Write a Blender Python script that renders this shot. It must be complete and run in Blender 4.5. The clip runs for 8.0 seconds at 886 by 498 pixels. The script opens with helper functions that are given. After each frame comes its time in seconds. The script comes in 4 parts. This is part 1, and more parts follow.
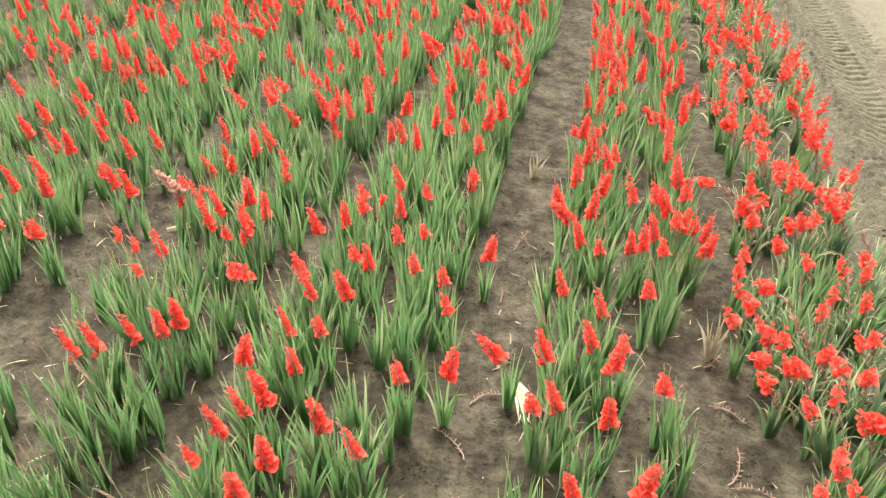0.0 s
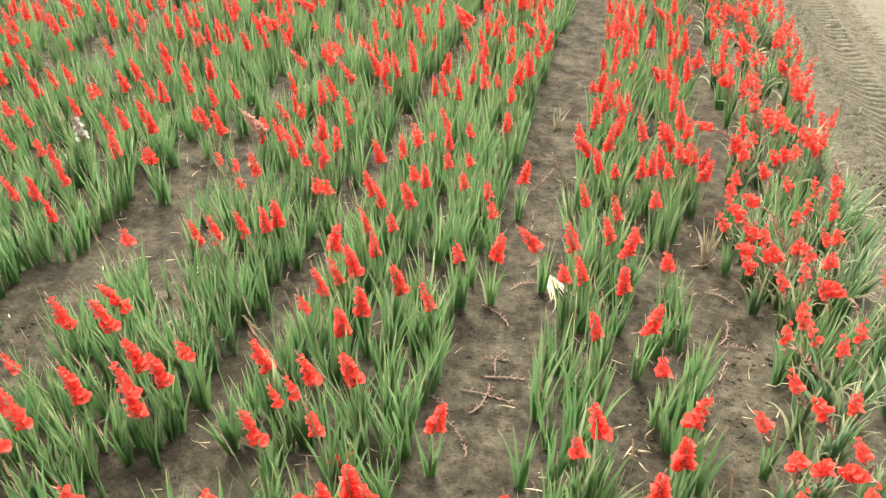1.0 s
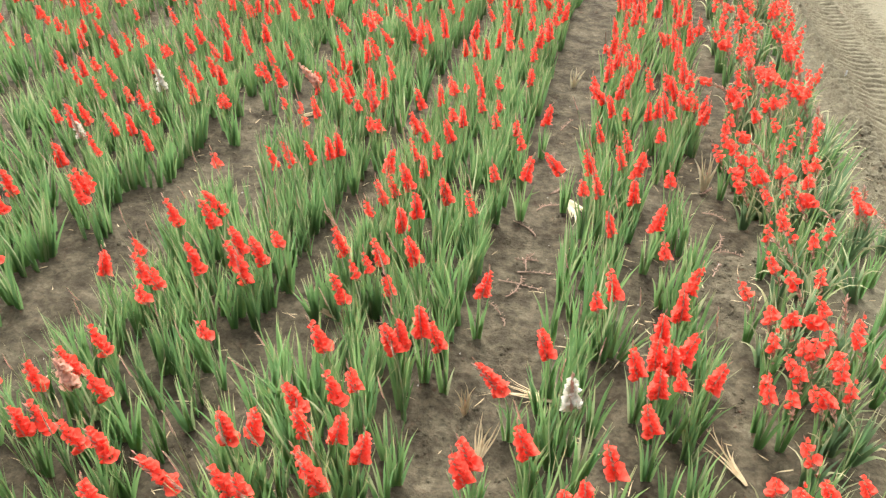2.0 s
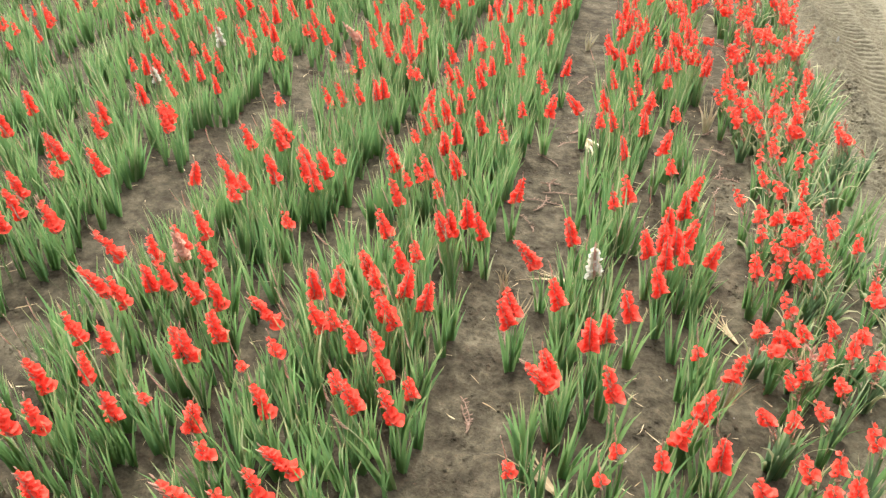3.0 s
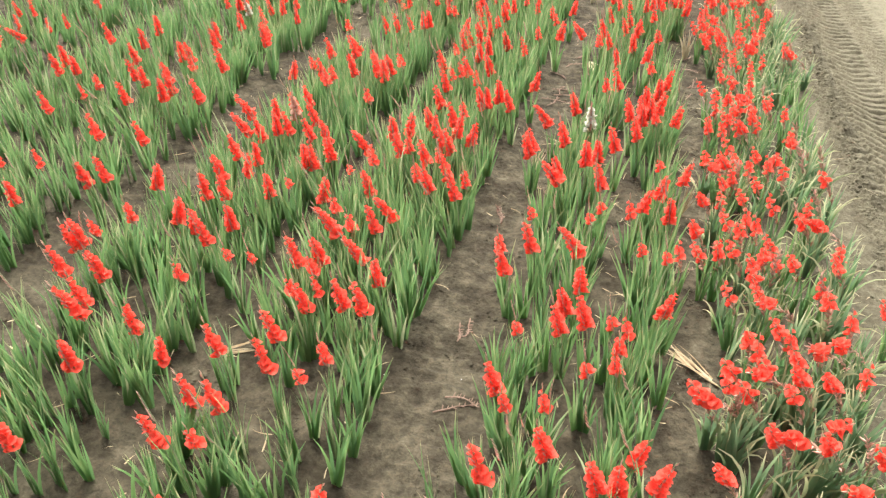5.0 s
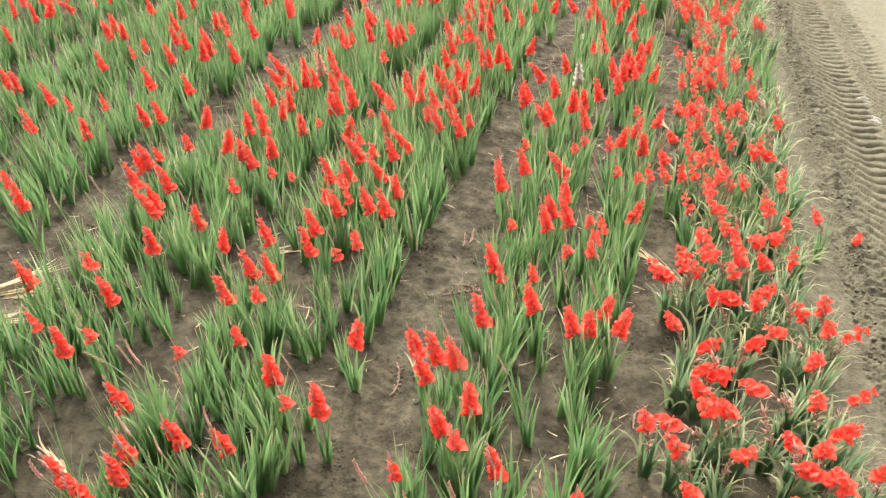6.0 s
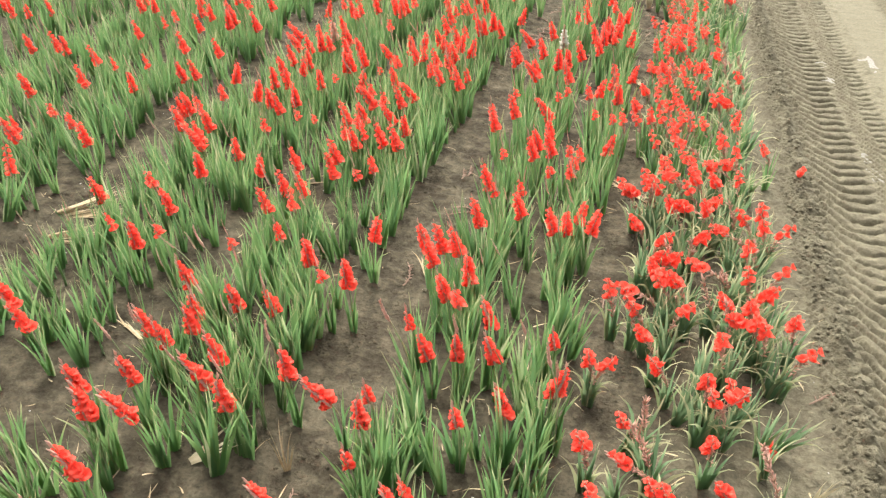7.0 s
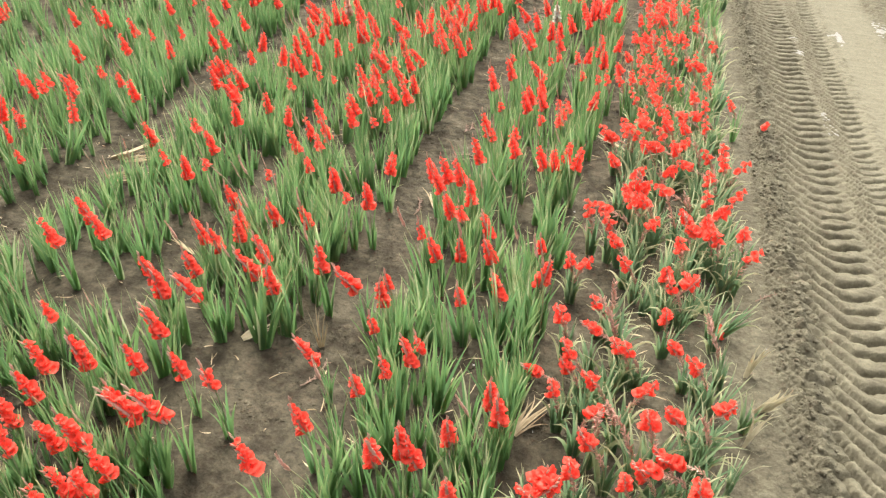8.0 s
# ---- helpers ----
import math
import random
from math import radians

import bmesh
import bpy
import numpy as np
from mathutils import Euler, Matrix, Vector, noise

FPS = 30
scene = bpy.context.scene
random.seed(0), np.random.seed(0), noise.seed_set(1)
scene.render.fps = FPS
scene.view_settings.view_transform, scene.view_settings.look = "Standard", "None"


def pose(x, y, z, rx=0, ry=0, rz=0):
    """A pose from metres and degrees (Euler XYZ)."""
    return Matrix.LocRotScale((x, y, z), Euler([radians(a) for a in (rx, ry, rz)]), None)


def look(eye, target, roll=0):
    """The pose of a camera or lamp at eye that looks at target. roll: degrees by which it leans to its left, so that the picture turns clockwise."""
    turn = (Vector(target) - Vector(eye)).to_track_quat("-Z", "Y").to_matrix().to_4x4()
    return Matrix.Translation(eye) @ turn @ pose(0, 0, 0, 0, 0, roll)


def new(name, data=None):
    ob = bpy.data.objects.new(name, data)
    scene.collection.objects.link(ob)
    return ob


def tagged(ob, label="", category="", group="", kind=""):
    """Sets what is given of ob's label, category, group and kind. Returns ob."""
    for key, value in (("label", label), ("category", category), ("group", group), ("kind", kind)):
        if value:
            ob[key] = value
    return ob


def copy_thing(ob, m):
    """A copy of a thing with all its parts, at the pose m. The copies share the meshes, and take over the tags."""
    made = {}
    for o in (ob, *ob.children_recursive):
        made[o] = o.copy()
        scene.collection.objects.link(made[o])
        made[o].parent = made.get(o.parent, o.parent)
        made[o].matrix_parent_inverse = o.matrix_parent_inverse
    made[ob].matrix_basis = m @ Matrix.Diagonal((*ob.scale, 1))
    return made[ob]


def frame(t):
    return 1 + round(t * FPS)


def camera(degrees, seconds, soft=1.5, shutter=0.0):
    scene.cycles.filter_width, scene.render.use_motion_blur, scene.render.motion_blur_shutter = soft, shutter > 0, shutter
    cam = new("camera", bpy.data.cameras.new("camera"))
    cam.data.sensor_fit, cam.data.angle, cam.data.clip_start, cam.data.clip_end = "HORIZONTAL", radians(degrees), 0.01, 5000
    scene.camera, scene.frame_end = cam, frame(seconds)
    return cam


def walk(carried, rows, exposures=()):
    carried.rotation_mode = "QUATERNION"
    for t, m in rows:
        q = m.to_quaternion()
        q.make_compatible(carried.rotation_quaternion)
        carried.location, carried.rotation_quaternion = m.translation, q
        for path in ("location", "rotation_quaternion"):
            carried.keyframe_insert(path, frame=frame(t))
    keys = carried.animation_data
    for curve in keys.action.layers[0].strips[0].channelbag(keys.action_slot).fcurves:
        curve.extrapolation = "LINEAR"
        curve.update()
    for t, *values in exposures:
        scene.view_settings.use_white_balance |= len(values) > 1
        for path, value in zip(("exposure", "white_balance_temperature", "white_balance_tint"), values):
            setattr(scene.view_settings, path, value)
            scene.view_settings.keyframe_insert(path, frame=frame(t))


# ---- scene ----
cam = camera(61.8, 8.0, soft=1.35)
SKY, SUN, SUN_UP, SUN_FROM, STOPS = 0.15, 0.68, 58, -22, 1.81
METRES, EYE, TILT, LEAN, TURN = 9.447, 3.26, 0.0, 0.0, 12.6
ROWS = [
    (0.0, 0.0, 0.0, 0.0, 0.65, -33.84, -0.97),
    (0.5, -0.0162, -0.0655, 0.0039, 1.0, -33.9, -0.92),
    (1.0, -0.0294, -0.132, 0.0085, 1.3, -33.99, -0.87),
    (1.5, -0.0413, -0.196, 0.0126, 1.6, -34.08, -0.8),
    (3.0, -0.0786, -0.3762, 0.0037, 2.33, -34.21, -0.78),
    (3.5, -0.0879, -0.438, 0.0024, 2.57, -34.22, -0.76),
    (4.0, -0.0955, -0.5006, 0.0024, 2.77, -34.22, -0.76),
    (4.5, -0.0975, -0.5642, 0.0048, 3.0, -34.22, -0.76),
    (6.0, -0.0956, -0.7531, 0.0098, 3.37, -34.22, -0.8),
    (6.5, -0.0942, -0.8171, 0.0111, 3.38, -34.25, -0.75),
    (7.0, -0.0934, -0.8758, 0.0124, 3.09, -34.28, -0.76),
    (7.5, -0.0941, -0.934, 0.0134, 3.14, -34.31, -0.73),
    (8.0, -0.0907, -0.9895, 0.0167, 3.22, -34.35, -0.71),
]
walk(cam, [(t, pose(0, 0, EYE, TILT, LEAN, TURN) @ pose(METRES * x, METRES * y, METRES * z, 90 + pitch, roll, yaw)) for t, x, y, z, yaw, pitch, roll in ROWS], [(0.0, STOPS), (5.5, STOPS - 0.01), (8.0, STOPS - 0.06)])

# ---------------------------------------------------------------- light
world = bpy.data.worlds.new("overcast_sky")
scene.world = world
world.use_nodes = True
wn, wl = world.node_tree.nodes, world.node_tree.links
sky = wn.new("ShaderNodeTexSky")
sky.sky_type = "NISHITA"
sky.sun_disc = False
sky.sun_elevation = radians(SUN_UP)
sky.sun_rotation = radians(SUN_FROM)
sky.air_density, sky.dust_density, sky.ozone_density = 1.0, 6.0, 1.0
grey = wn.new("ShaderNodeHueSaturation")
grey.inputs["Saturation"].default_value = 0.12
wl.new(sky.outputs[0], grey.inputs["Color"])
wl.new(grey.outputs[0], wn["Background"].inputs["Color"])
wn["Background"].inputs["Strength"].default_value = SKY
sun = new("sun", bpy.data.lights.new("sun", "SUN"))
sun.data.energy, sun.data.angle, sun.data.color = SUN, radians(32), (1.0, 0.94, 0.82)
a, e = radians(SUN_FROM), radians(SUN_UP)
sun.matrix_world = look(Vector((math.sin(a) * math.cos(e), math.cos(a) * math.cos(e), math.sin(e))) * 30, (0, 0, 0))


# ---------------------------------------------------------------- materials
def material(name, rough=0.6):
    m = bpy.data.materials.new(name)
    m.use_nodes = True
    b = m.node_tree.nodes["Principled BSDF"]
    b.inputs["Roughness"].default_value = rough
    b.inputs["Specular IOR Level"].default_value = 0.3
    return m, m.node_tree.nodes, m.node_tree.links, b


def noise_tex(nodes, links, scale, detail=4.0, coords="Object", rough=0.55):
    c = nodes.new("ShaderNodeTexCoord")
    n = nodes.new("ShaderNodeTexNoise")
    n.inputs["Scale"].default_value, n.inputs["Detail"].default_value = scale, detail
    n.inputs["Roughness"].default_value = rough
    links.new(c.outputs[coords], n.inputs["Vector"])
    return n.outputs["Fac"]


def ramp(nodes, links, fac, stops):
    r = nodes.new("ShaderNodeValToRGB")
    while len(r.color_ramp.elements) < len(stops):
        r.color_ramp.elements.new(0.5)
    for el, (p, c) in zip(r.color_ramp.elements, stops):
        el.position, el.color = p, (*c, 1)
    links.new(fac, r.inputs["Fac"])
    return r.outputs["Color"]


def mix(nodes, links, fac, a, b, kind="MIX"):
    m = nodes.new("ShaderNodeMix")
    m.data_type, m.blend_type = "RGBA", kind
    for sock, v in ((m.inputs["Factor"], fac), (m.inputs["A"], a), (m.inputs["B"], b)):
        if isinstance(v, (int, float)):
            sock.default_value = v
        elif isinstance(v, tuple):
            sock.default_value = (*v, 1)
        else:
            links.new(v, sock)
    return m.outputs["Result"]


def calc(nodes, links, op, a, b=0.0, c=0.0):
    m = nodes.new("ShaderNodeMath")
    m.operation = op
    for sock, v in zip(m.inputs, (a, b, c)):
        if isinstance(v, (int, float)):
            sock.default_value = v
        else:
            links.new(v, sock)
    return m.outputs[0]


def chance(nodes, links):
    """A number of its own for each piece, joined or single."""
    o, g = nodes.new("ShaderNodeObjectInfo"), nodes.new("ShaderNodeNewGeometry")
    return calc(nodes, links, "FRACT", calc(nodes, links, "ADD", o.outputs["Random"], g.outputs["Random Per Island"]))


def along(nodes):
    n = nodes.new("ShaderNodeAttribute")
    n.attribute_name = "along"
    return n.outputs["Fac"]


def thin(m, nodes, links, b, colour, share):
    """Lets light shine through a leaf or petal."""
    links.new(colour, b.inputs["Base Color"])
    t, s = nodes.new("ShaderNodeBsdfTranslucent"), nodes.new("ShaderNodeMixShader")
    links.new(colour, t.inputs["Color"])
    s.inputs[0].default_value = share
    links.new(b.outputs[0], s.inputs[1])
    links.new(t.outputs[0], s.inputs[2])
    links.new(s.outputs[0], nodes["Material Output"].inputs["Surface"])


def bump(nodes, links, b, height, strength, distance):
    n = nodes.new("ShaderNodeBump")
    n.inputs["Strength"].default_value, n.inputs["Distance"].default_value = strength, distance
    links.new(height, n.inputs["Height"])
    links.new(n.outputs[0], b.inputs["Normal"])


def leaf_material(name, greens, tip, tip_from, wither):
    m, n, l, b = material(name, 0.5)
    r = chance(n, l)
    c = ramp(n, l, r, greens)
    c = mix(n, l, calc(n, l, "MULTIPLY", noise_tex(n, l, 22.0, 3.0), 0.5), c, (0.148, 0.246, 0.082))
    s = along(n)
    # dry tips, longer on some leaves than on others
    edge = calc(n, l, "SUBTRACT", tip_from, calc(n, l, "MULTIPLY", calc(n, l, "FRACT", calc(n, l, "MULTIPLY", r, 7.3)), wither))
    dry = n.new("ShaderNodeMapRange")
    l.new(s, dry.inputs["Value"])
    l.new(edge, dry.inputs["From Min"])
    dry.inputs["From Max"].default_value = 1.02
    c = mix(n, l, dry.outputs[0], c, tip)
    thin(m, n, l, b, c, 0.72)
    return m


def petal_material(name, deep, pale, throat):
    m, n, l, b = material(name, 0.55)
    r = chance(n, l)
    c = mix(n, l, calc(n, l, "MULTIPLY", noise_tex(n, l, 60.0, 2.0), 0.6), deep, pale)
    c = mix(n, l, calc(n, l, "MULTIPLY", r, 0.35), c, pale)
    s = n.new("ShaderNodeMapRange")
    s.inputs["From Min"].default_value, s.inputs["From Max"].default_value = 0.35, 0.0
    l.new(along(n), s.inputs["Value"])
    c = mix(n, l, s.outputs[0], c, throat)
    thin(m, n, l, b, c, 0.55)
    return m


def plain_plant(name, dark, light, scale=30.0, share=0.15, rough=0.65):
    m, n, l, b = material(name, rough)
    f = calc(n, l, "ADD", calc(n, l, "MULTIPLY", noise_tex(n, l, scale, 4.0), 0.7), calc(n, l, "MULTIPLY", chance(n, l), 0.3))
    c = ramp(n, l, f, ((0.3, dark), (0.7, light)))
    thin(m, n, l, b, c, share)
    return m


LEAF = leaf_material("gladiolus_leaf", ((0.0, (0.096, 0.195, 0.084)), (0.35, (0.116, 0.223, 0.081)), (0.7, (0.148, 0.256, 0.09)), (0.9, (0.2, 0.302, 0.119)), (1.0, (0.4, 0.4, 0.25))), (0.48, 0.42, 0.24), 0.96, 0.24)
OLD_LEAF = leaf_material("ageing_leaf", ((0.0, (0.125, 0.205, 0.12)), (0.6, (0.16, 0.245, 0.135)), (0.9, (0.22, 0.29, 0.165)), (1.0, (0.42, 0.42, 0.24))), (0.62, 0.56, 0.34), 0.9, 0.3)
RED = petal_material("red_petal", (0.97, 0.066, 0.038), (0.97, 0.25, 0.165), (0.95, 0.42, 0.31))
WHITE = petal_material("white_petal", (0.75, 0.72, 0.6), (0.8, 0.78, 0.72), (0.6, 0.62, 0.35))
PEACH = petal_material("peach_petal", (0.75, 0.42, 0.3), (0.8, 0.6, 0.48), (0.7, 0.45, 0.25))
STEM = plain_plant("green_stem", (0.16, 0.24, 0.11), (0.36, 0.36, 0.2))
BUD = plain_plant("pinkish_bud", (0.5, 0.33, 0.24), (0.76, 0.47, 0.38), 12.0, 0.3)
SPENT = plain_plant("withered_flower", (0.46, 0.25, 0.18), (0.78, 0.5, 0.4), 35.0, 0.3)
STRAW = plain_plant("dry_straw", (0.32, 0.23, 0.12), (0.62, 0.51, 0.32), 18.0, 0.15)
CURL = leaf_material("curled_leaf", ((0.0, (0.13, 0.22, 0.11)), (0.6, (0.2, 0.27, 0.13)), (1.0, (0.4, 0.39, 0.22))), (0.62, 0.57, 0.35), 0.6, 0.35)
PALE = plain_plant("bleached_leaf", (0.42, 0.36, 0.22), (0.7, 0.62, 0.42), 18.0, 0.2)
STALK = plain_plant("dry_stalk", (0.17, 0.105, 0.07), (0.36, 0.235, 0.175), 45.0, 0.0)


def soil_material(name):
    m, n, l, b = material(name, 0.95)
    b.inputs["Specular IOR Level"].default_value = 0.12
    big = noise_tex(n, l, 1.6, 5.0)
    mid = noise_tex(n, l, 9.0, 6.0)
    fine = noise_tex(n, l, 55.0, 6.0, rough=0.75)
    c = ramp(n, l, mid, ((0.3, (0.052, 0.043, 0.028)), (0.5, (0.088, 0.074, 0.049)), (0.72, (0.142, 0.121, 0.081))))
    dry = ramp(n, l, mid, ((0.3, (0.1, 0.087, 0.058)), (0.55, (0.138, 0.122, 0.08)), (0.75, (0.178, 0.158, 0.105))))
    damp = ramp(n, l, noise_tex(n, l, 3.2, 5.0), ((0.4, (0.62, 0.61, 0.6)), (0.6, (1.0, 1.0, 1.0))))
    c = mix(n, l, 1.0, c, damp, "MULTIPLY")
    # the driven lane beside the field is paler and drier
    g = n.new("ShaderNodeNewGeometry")
    x = n.new("ShaderNodeSeparateXYZ")
    l.new(g.outputs["Position"], x.inputs[0])
    side = n.new("ShaderNodeMapRange")
    side.inputs["From Min"].default_value, side.inputs["From Max"].default_value = 0.9, 2.5
    l.new(calc(n, l, "ADD", x.outputs[0], calc(n, l, "MULTIPLY", calc(n, l, "SUBTRACT", big, 0.5), 2.0)), side.inputs["Value"])
    patch = calc(n, l, "MULTIPLY", calc(n, l, "SUBTRACT", big, 0.45), 1.6)
    patch = calc(n, l, "MAXIMUM", patch, 0.0)
    share = calc(n, l, "MINIMUM", calc(n, l, "ADD", side.outputs[0], patch), 1.0)
    c = mix(n, l, share, c, dry)
    # smooth pale mud between the wheel tracks
    mud = calc(n, l, "SUBTRACT", 0.62, calc(n, l, "ABSOLUTE", calc(n, l, "SUBTRACT", calc(n, l, "ADD", x.outputs[0], calc(n, l, "MULTIPLY", big, 0.8)), 4.4)))
    mud = calc(n, l, "MINIMUM", calc(n, l, "MAXIMUM", calc(n, l, "MULTIPLY", mud, 2.2), 0.0), 0.65)
    c = mix(n, l, mud, c, (0.168, 0.151, 0.102))
    # wheels have pressed the lane smooth
    pressed = n.new("ShaderNodeMapRange")
    pressed.inputs["From Min"].default_value, pressed.inputs["From Max"].default_value = 2.55, 2.75
    l.new(x.outputs[0], pressed.inputs["Value"])
    loose = calc(n, l, "SUBTRACT", 1.0, calc(n, l, "MULTIPLY", pressed.outputs[0], 0.6))
    lumps = noise_tex(n, l, 26.0, 5.0, rough=0.65)
    c = mix(n, l, calc(n, l, "MULTIPLY", loose, 0.5), c, ramp(n, l, lumps, ((0.36, (0.22, 0.22, 0.22)), (0.5, (0.5, 0.5, 0.5)), (0.68, (0.72, 0.72, 0.72)))), "OVERLAY")
    c = mix(n, l, 0.42, c, ramp(n, l, fine, ((0.3, (0.25, 0.25, 0.25)), (0.65, (0.75, 0.75, 0.75)))), "OVERLAY")
    l.new(c, b.inputs["Base Color"])
    h = calc(n, l, "ADD", calc(n, l, "MULTIPLY", mid, 1.2), calc(n, l, "ADD", calc(n, l, "MULTIPLY", fine, 0.4), calc(n, l, "MULTIPLY", lumps, 0.6)))
    bump(n, l, b, calc(n, l, "MULTIPLY", h, loose), 1.0, 0.035)
    return m


SOIL = soil_material("field_soil")
WATER, n_, l_, b_ = material("puddle_water", 0.3)
b_.inputs["Base Color"].default_value = (0.15, 0.135, 0.1, 1)
b_.inputs["Specular IOR Level"].default_value = 0.25
bump(n_, l_, b_, noise_tex(n_, l_, 18.0, 4.0), 0.6, 0.02)
LABEL = plain_plant("white_plastic", (0.72, 0.72, 0.7), (0.82, 0.82, 0.8), 40.0, 0.1, 0.4)
STONE = plain_plant("pale_stone", (0.35, 0.33, 0.3), (0.6, 0.58, 0.54), 60.0, 0.0)


# ---------------------------------------------------------------- mesh helpers
class Buf:
    """Quads with a value along each piece and a material slot."""

    def __init__(self):
        self.v, self.f, self.s, self.m = [], [], [], []

    def grid(self, rows, values, slot=0, closed=False):
        """Joins rows of points, all of one length, into a sheet or a tube."""
        k, n = len(self.v), len(rows[0])
        for r, s in zip(rows, values):
            self.v += [tuple(p) for p in r]
            self.s += [s] * n
        for i in range(len(rows) - 1):
            for j in range(n if closed else n - 1):
                q = (j + 1) % n
                self.f.append((k + i * n + j, k + i * n + q, k + (i + 1) * n + q, k + (i + 1) * n + j))
                self.m.append(slot)
        return self

    def tube(self, points, radii, slot=0, sides=5, values=None):
        rows = []
        for i, p in enumerate(points):
            d = (points[min(i + 1, len(points) - 1)] - points[max(i - 1, 0)]).normalized()
            u = d.cross(Vector((0.3, 1, 0.1))).normalized()
            w = d.cross(u)
            rows.append([p + (u * math.cos(t) + w * math.sin(t)) * radii[i] for t in (2 * math.pi * k / sides for k in range(sides))])
        return self.grid(rows, values or [i / (len(points) - 1) for i in range(len(points))], slot, True)

    def add(self, other, m, slot=None):
        k = len(self.v)
        self.v += [tuple(m @ Vector(p)) for p in other.v]
        self.f += [tuple(i + k for i in q) for q in other.f]
        self.s += other.s
        self.m += other.m if slot is None else [slot] * len(other.f)
        return self

    def arrays(self):
        return np.array(self.v, np.float32), np.array(self.f, np.int32), np.array(self.s, np.float32), np.array(self.m, np.int32)


def mesh_of(name, v, f, s, slots, materials, smooth=True):
    me = bpy.data.meshes.new(name)
    me.vertices.add(len(v))
    me.vertices.foreach_set("co", v.ravel())
    me.loops.add(f.size)
    me.loops.foreach_set("vertex_index", f.ravel())
    me.polygons.add(len(f))
    me.polygons.foreach_set("loop_start", np.arange(0, f.size, 4, dtype=np.int32))
    me.polygons.foreach_set("material_index", slots)
    me.polygons.foreach_set("use_smooth", np.full(len(f), smooth))
    me.attributes.new("along", "FLOAT", "POINT").data.foreach_set("value", s)
    for m in materials:
        me.materials.append(m)
    me.update(calc_edges=True)
    return me


def buf_mesh(name, buf, *materials, smooth=True):
    v, f, s, m = buf.arrays()
    return mesh_of(name, v, f, s, m, materials, smooth)


def part(name, mesh, parent, m=None, label=""):
    ob = new(name, mesh)
    ob.parent = parent
    if m is not None:
        ob.matrix_basis = m
    return tagged(ob, label)


# ---------------------------------------------------------------- plant pieces
def leaf_buf(rng, length, width, splay, droop, out, steps=7):
    """A sword-shaped blade in the x-z plane, folded along its middle where it is finely stepped."""
    b, p, rows, vals = Buf(), Vector((0, 0, 0)), [], []
    twist = rng.uniform(-1.1, 1.1)
    for i in range(steps + 1):
        s = i / steps
        a = radians(splay * (0.75 + 0.35 * s) + droop * s ** (2.8 if abs(droop) > 50 else 2.6))
        d = Vector((math.sin(a), out * s * 1.3, math.cos(a))).normalized()
        side = Vector((math.cos(a), math.sin(twist * s), -math.sin(a))).normalized()
        w = width * 0.5 * min(1.0, 0.7 + 1.6 * s) * max(0.02, 1 - s ** 1.55) ** 0.9
        fold = Vector((0, 1, 0)) * w * 0.2
        rows.append([p - side * w, p + fold, p + side * w] if steps > 4 else [p - side * w, p + side * w])
        vals.append(s)
        p = p + d * (length / steps)
    return b.grid(rows, vals)


def fan_leaves(rng, n, tall, spread, droop, width, steps=7):
    """The blades of one plant, widest apart at the outside of the fan."""
    out = []
    for i in range(n):
        u = (i + 0.5) / n * 2 - 1
        length = tall * (1 - 0.25 * abs(u) ** 1.5) * rng.uniform(0.62, 1.08)
        bend = (rng.uniform(0.1, 1.0) * droop) * (1 if u > 0 else -1) * (0.12 if droop > 50 and rng.random() < 0.6 else 1.0)
        if rng.random() < 0.08:
            bend = rng.choice((-1, 1)) * rng.uniform(60, 130)
        out.append((leaf_buf(rng, length, width * rng.uniform(0.75, 1.15), spread * u + rng.uniform(-6, 6), bend, rng.uniform(-0.4, 0.4), steps),
                    Matrix.Translation((0.024 * u, rng.uniform(-0.012, 0.012), 0.0))))
    return out


def curled_leaves(rng, tall, width):
    """Outer blades of an ageing plant: they rise beside the fan, then their pale dry ends arch out and down."""
    out = []
    for i in range(4):
        side = 1 if i % 2 else -1
        out.append((leaf_buf(rng, tall * rng.uniform(0.5, 0.92), width * rng.uniform(0.7, 1.0), side * rng.uniform(5, 24), side * rng.uniform(80, 150), rng.uniform(-0.5, 0.5), 6),
                    pose(0.02 * side, 0, 0, 0, 0, rng.uniform(-50, 50))))
    return out


def floret_buf(rng, size, fine=True):
    """Six ruffled petals round a throat; the flower faces along +z."""
    b = Buf()
    us = (0.0, 0.28, 0.55, 0.8, 1.0) if fine else (0.0, 0.55, 1.0)
    across = (-1, -0.55, 0, 0.55, 1) if fine else (-1, 1)
    for k in range(6):
        t = math.pi / 3 * k + rng.uniform(-0.12, 0.12)
        big = size * (1.08 if k % 2 == 0 else 0.94) * rng.uniform(0.9, 1.25)
        flare = rng.uniform(0.45, 1.1)
        rows = []
        for u in us:
            r = big * (0.1 + 0.85 * u ** 1.5 * flare)
            h = big * (1.35 * u ** 0.8 - 0.5 * u ** 3 * flare)
            w = big * (0.1 + 0.5 * math.sin(math.pi * (0.1 + 0.78 * u))) * (0.42 if u == 1.0 else 1.0)
            row = []
            for j in across:
                ruffle = rng.uniform(-0.22, 0.22) * big * u - 0.16 * big * abs(j) * u
                row.append(Vector((r * math.cos(t) - j * w * math.sin(t), r * math.sin(t) + j * w * math.cos(t), h + ruffle)))
            rows.append(row)
        b.grid(rows, us)
    return b


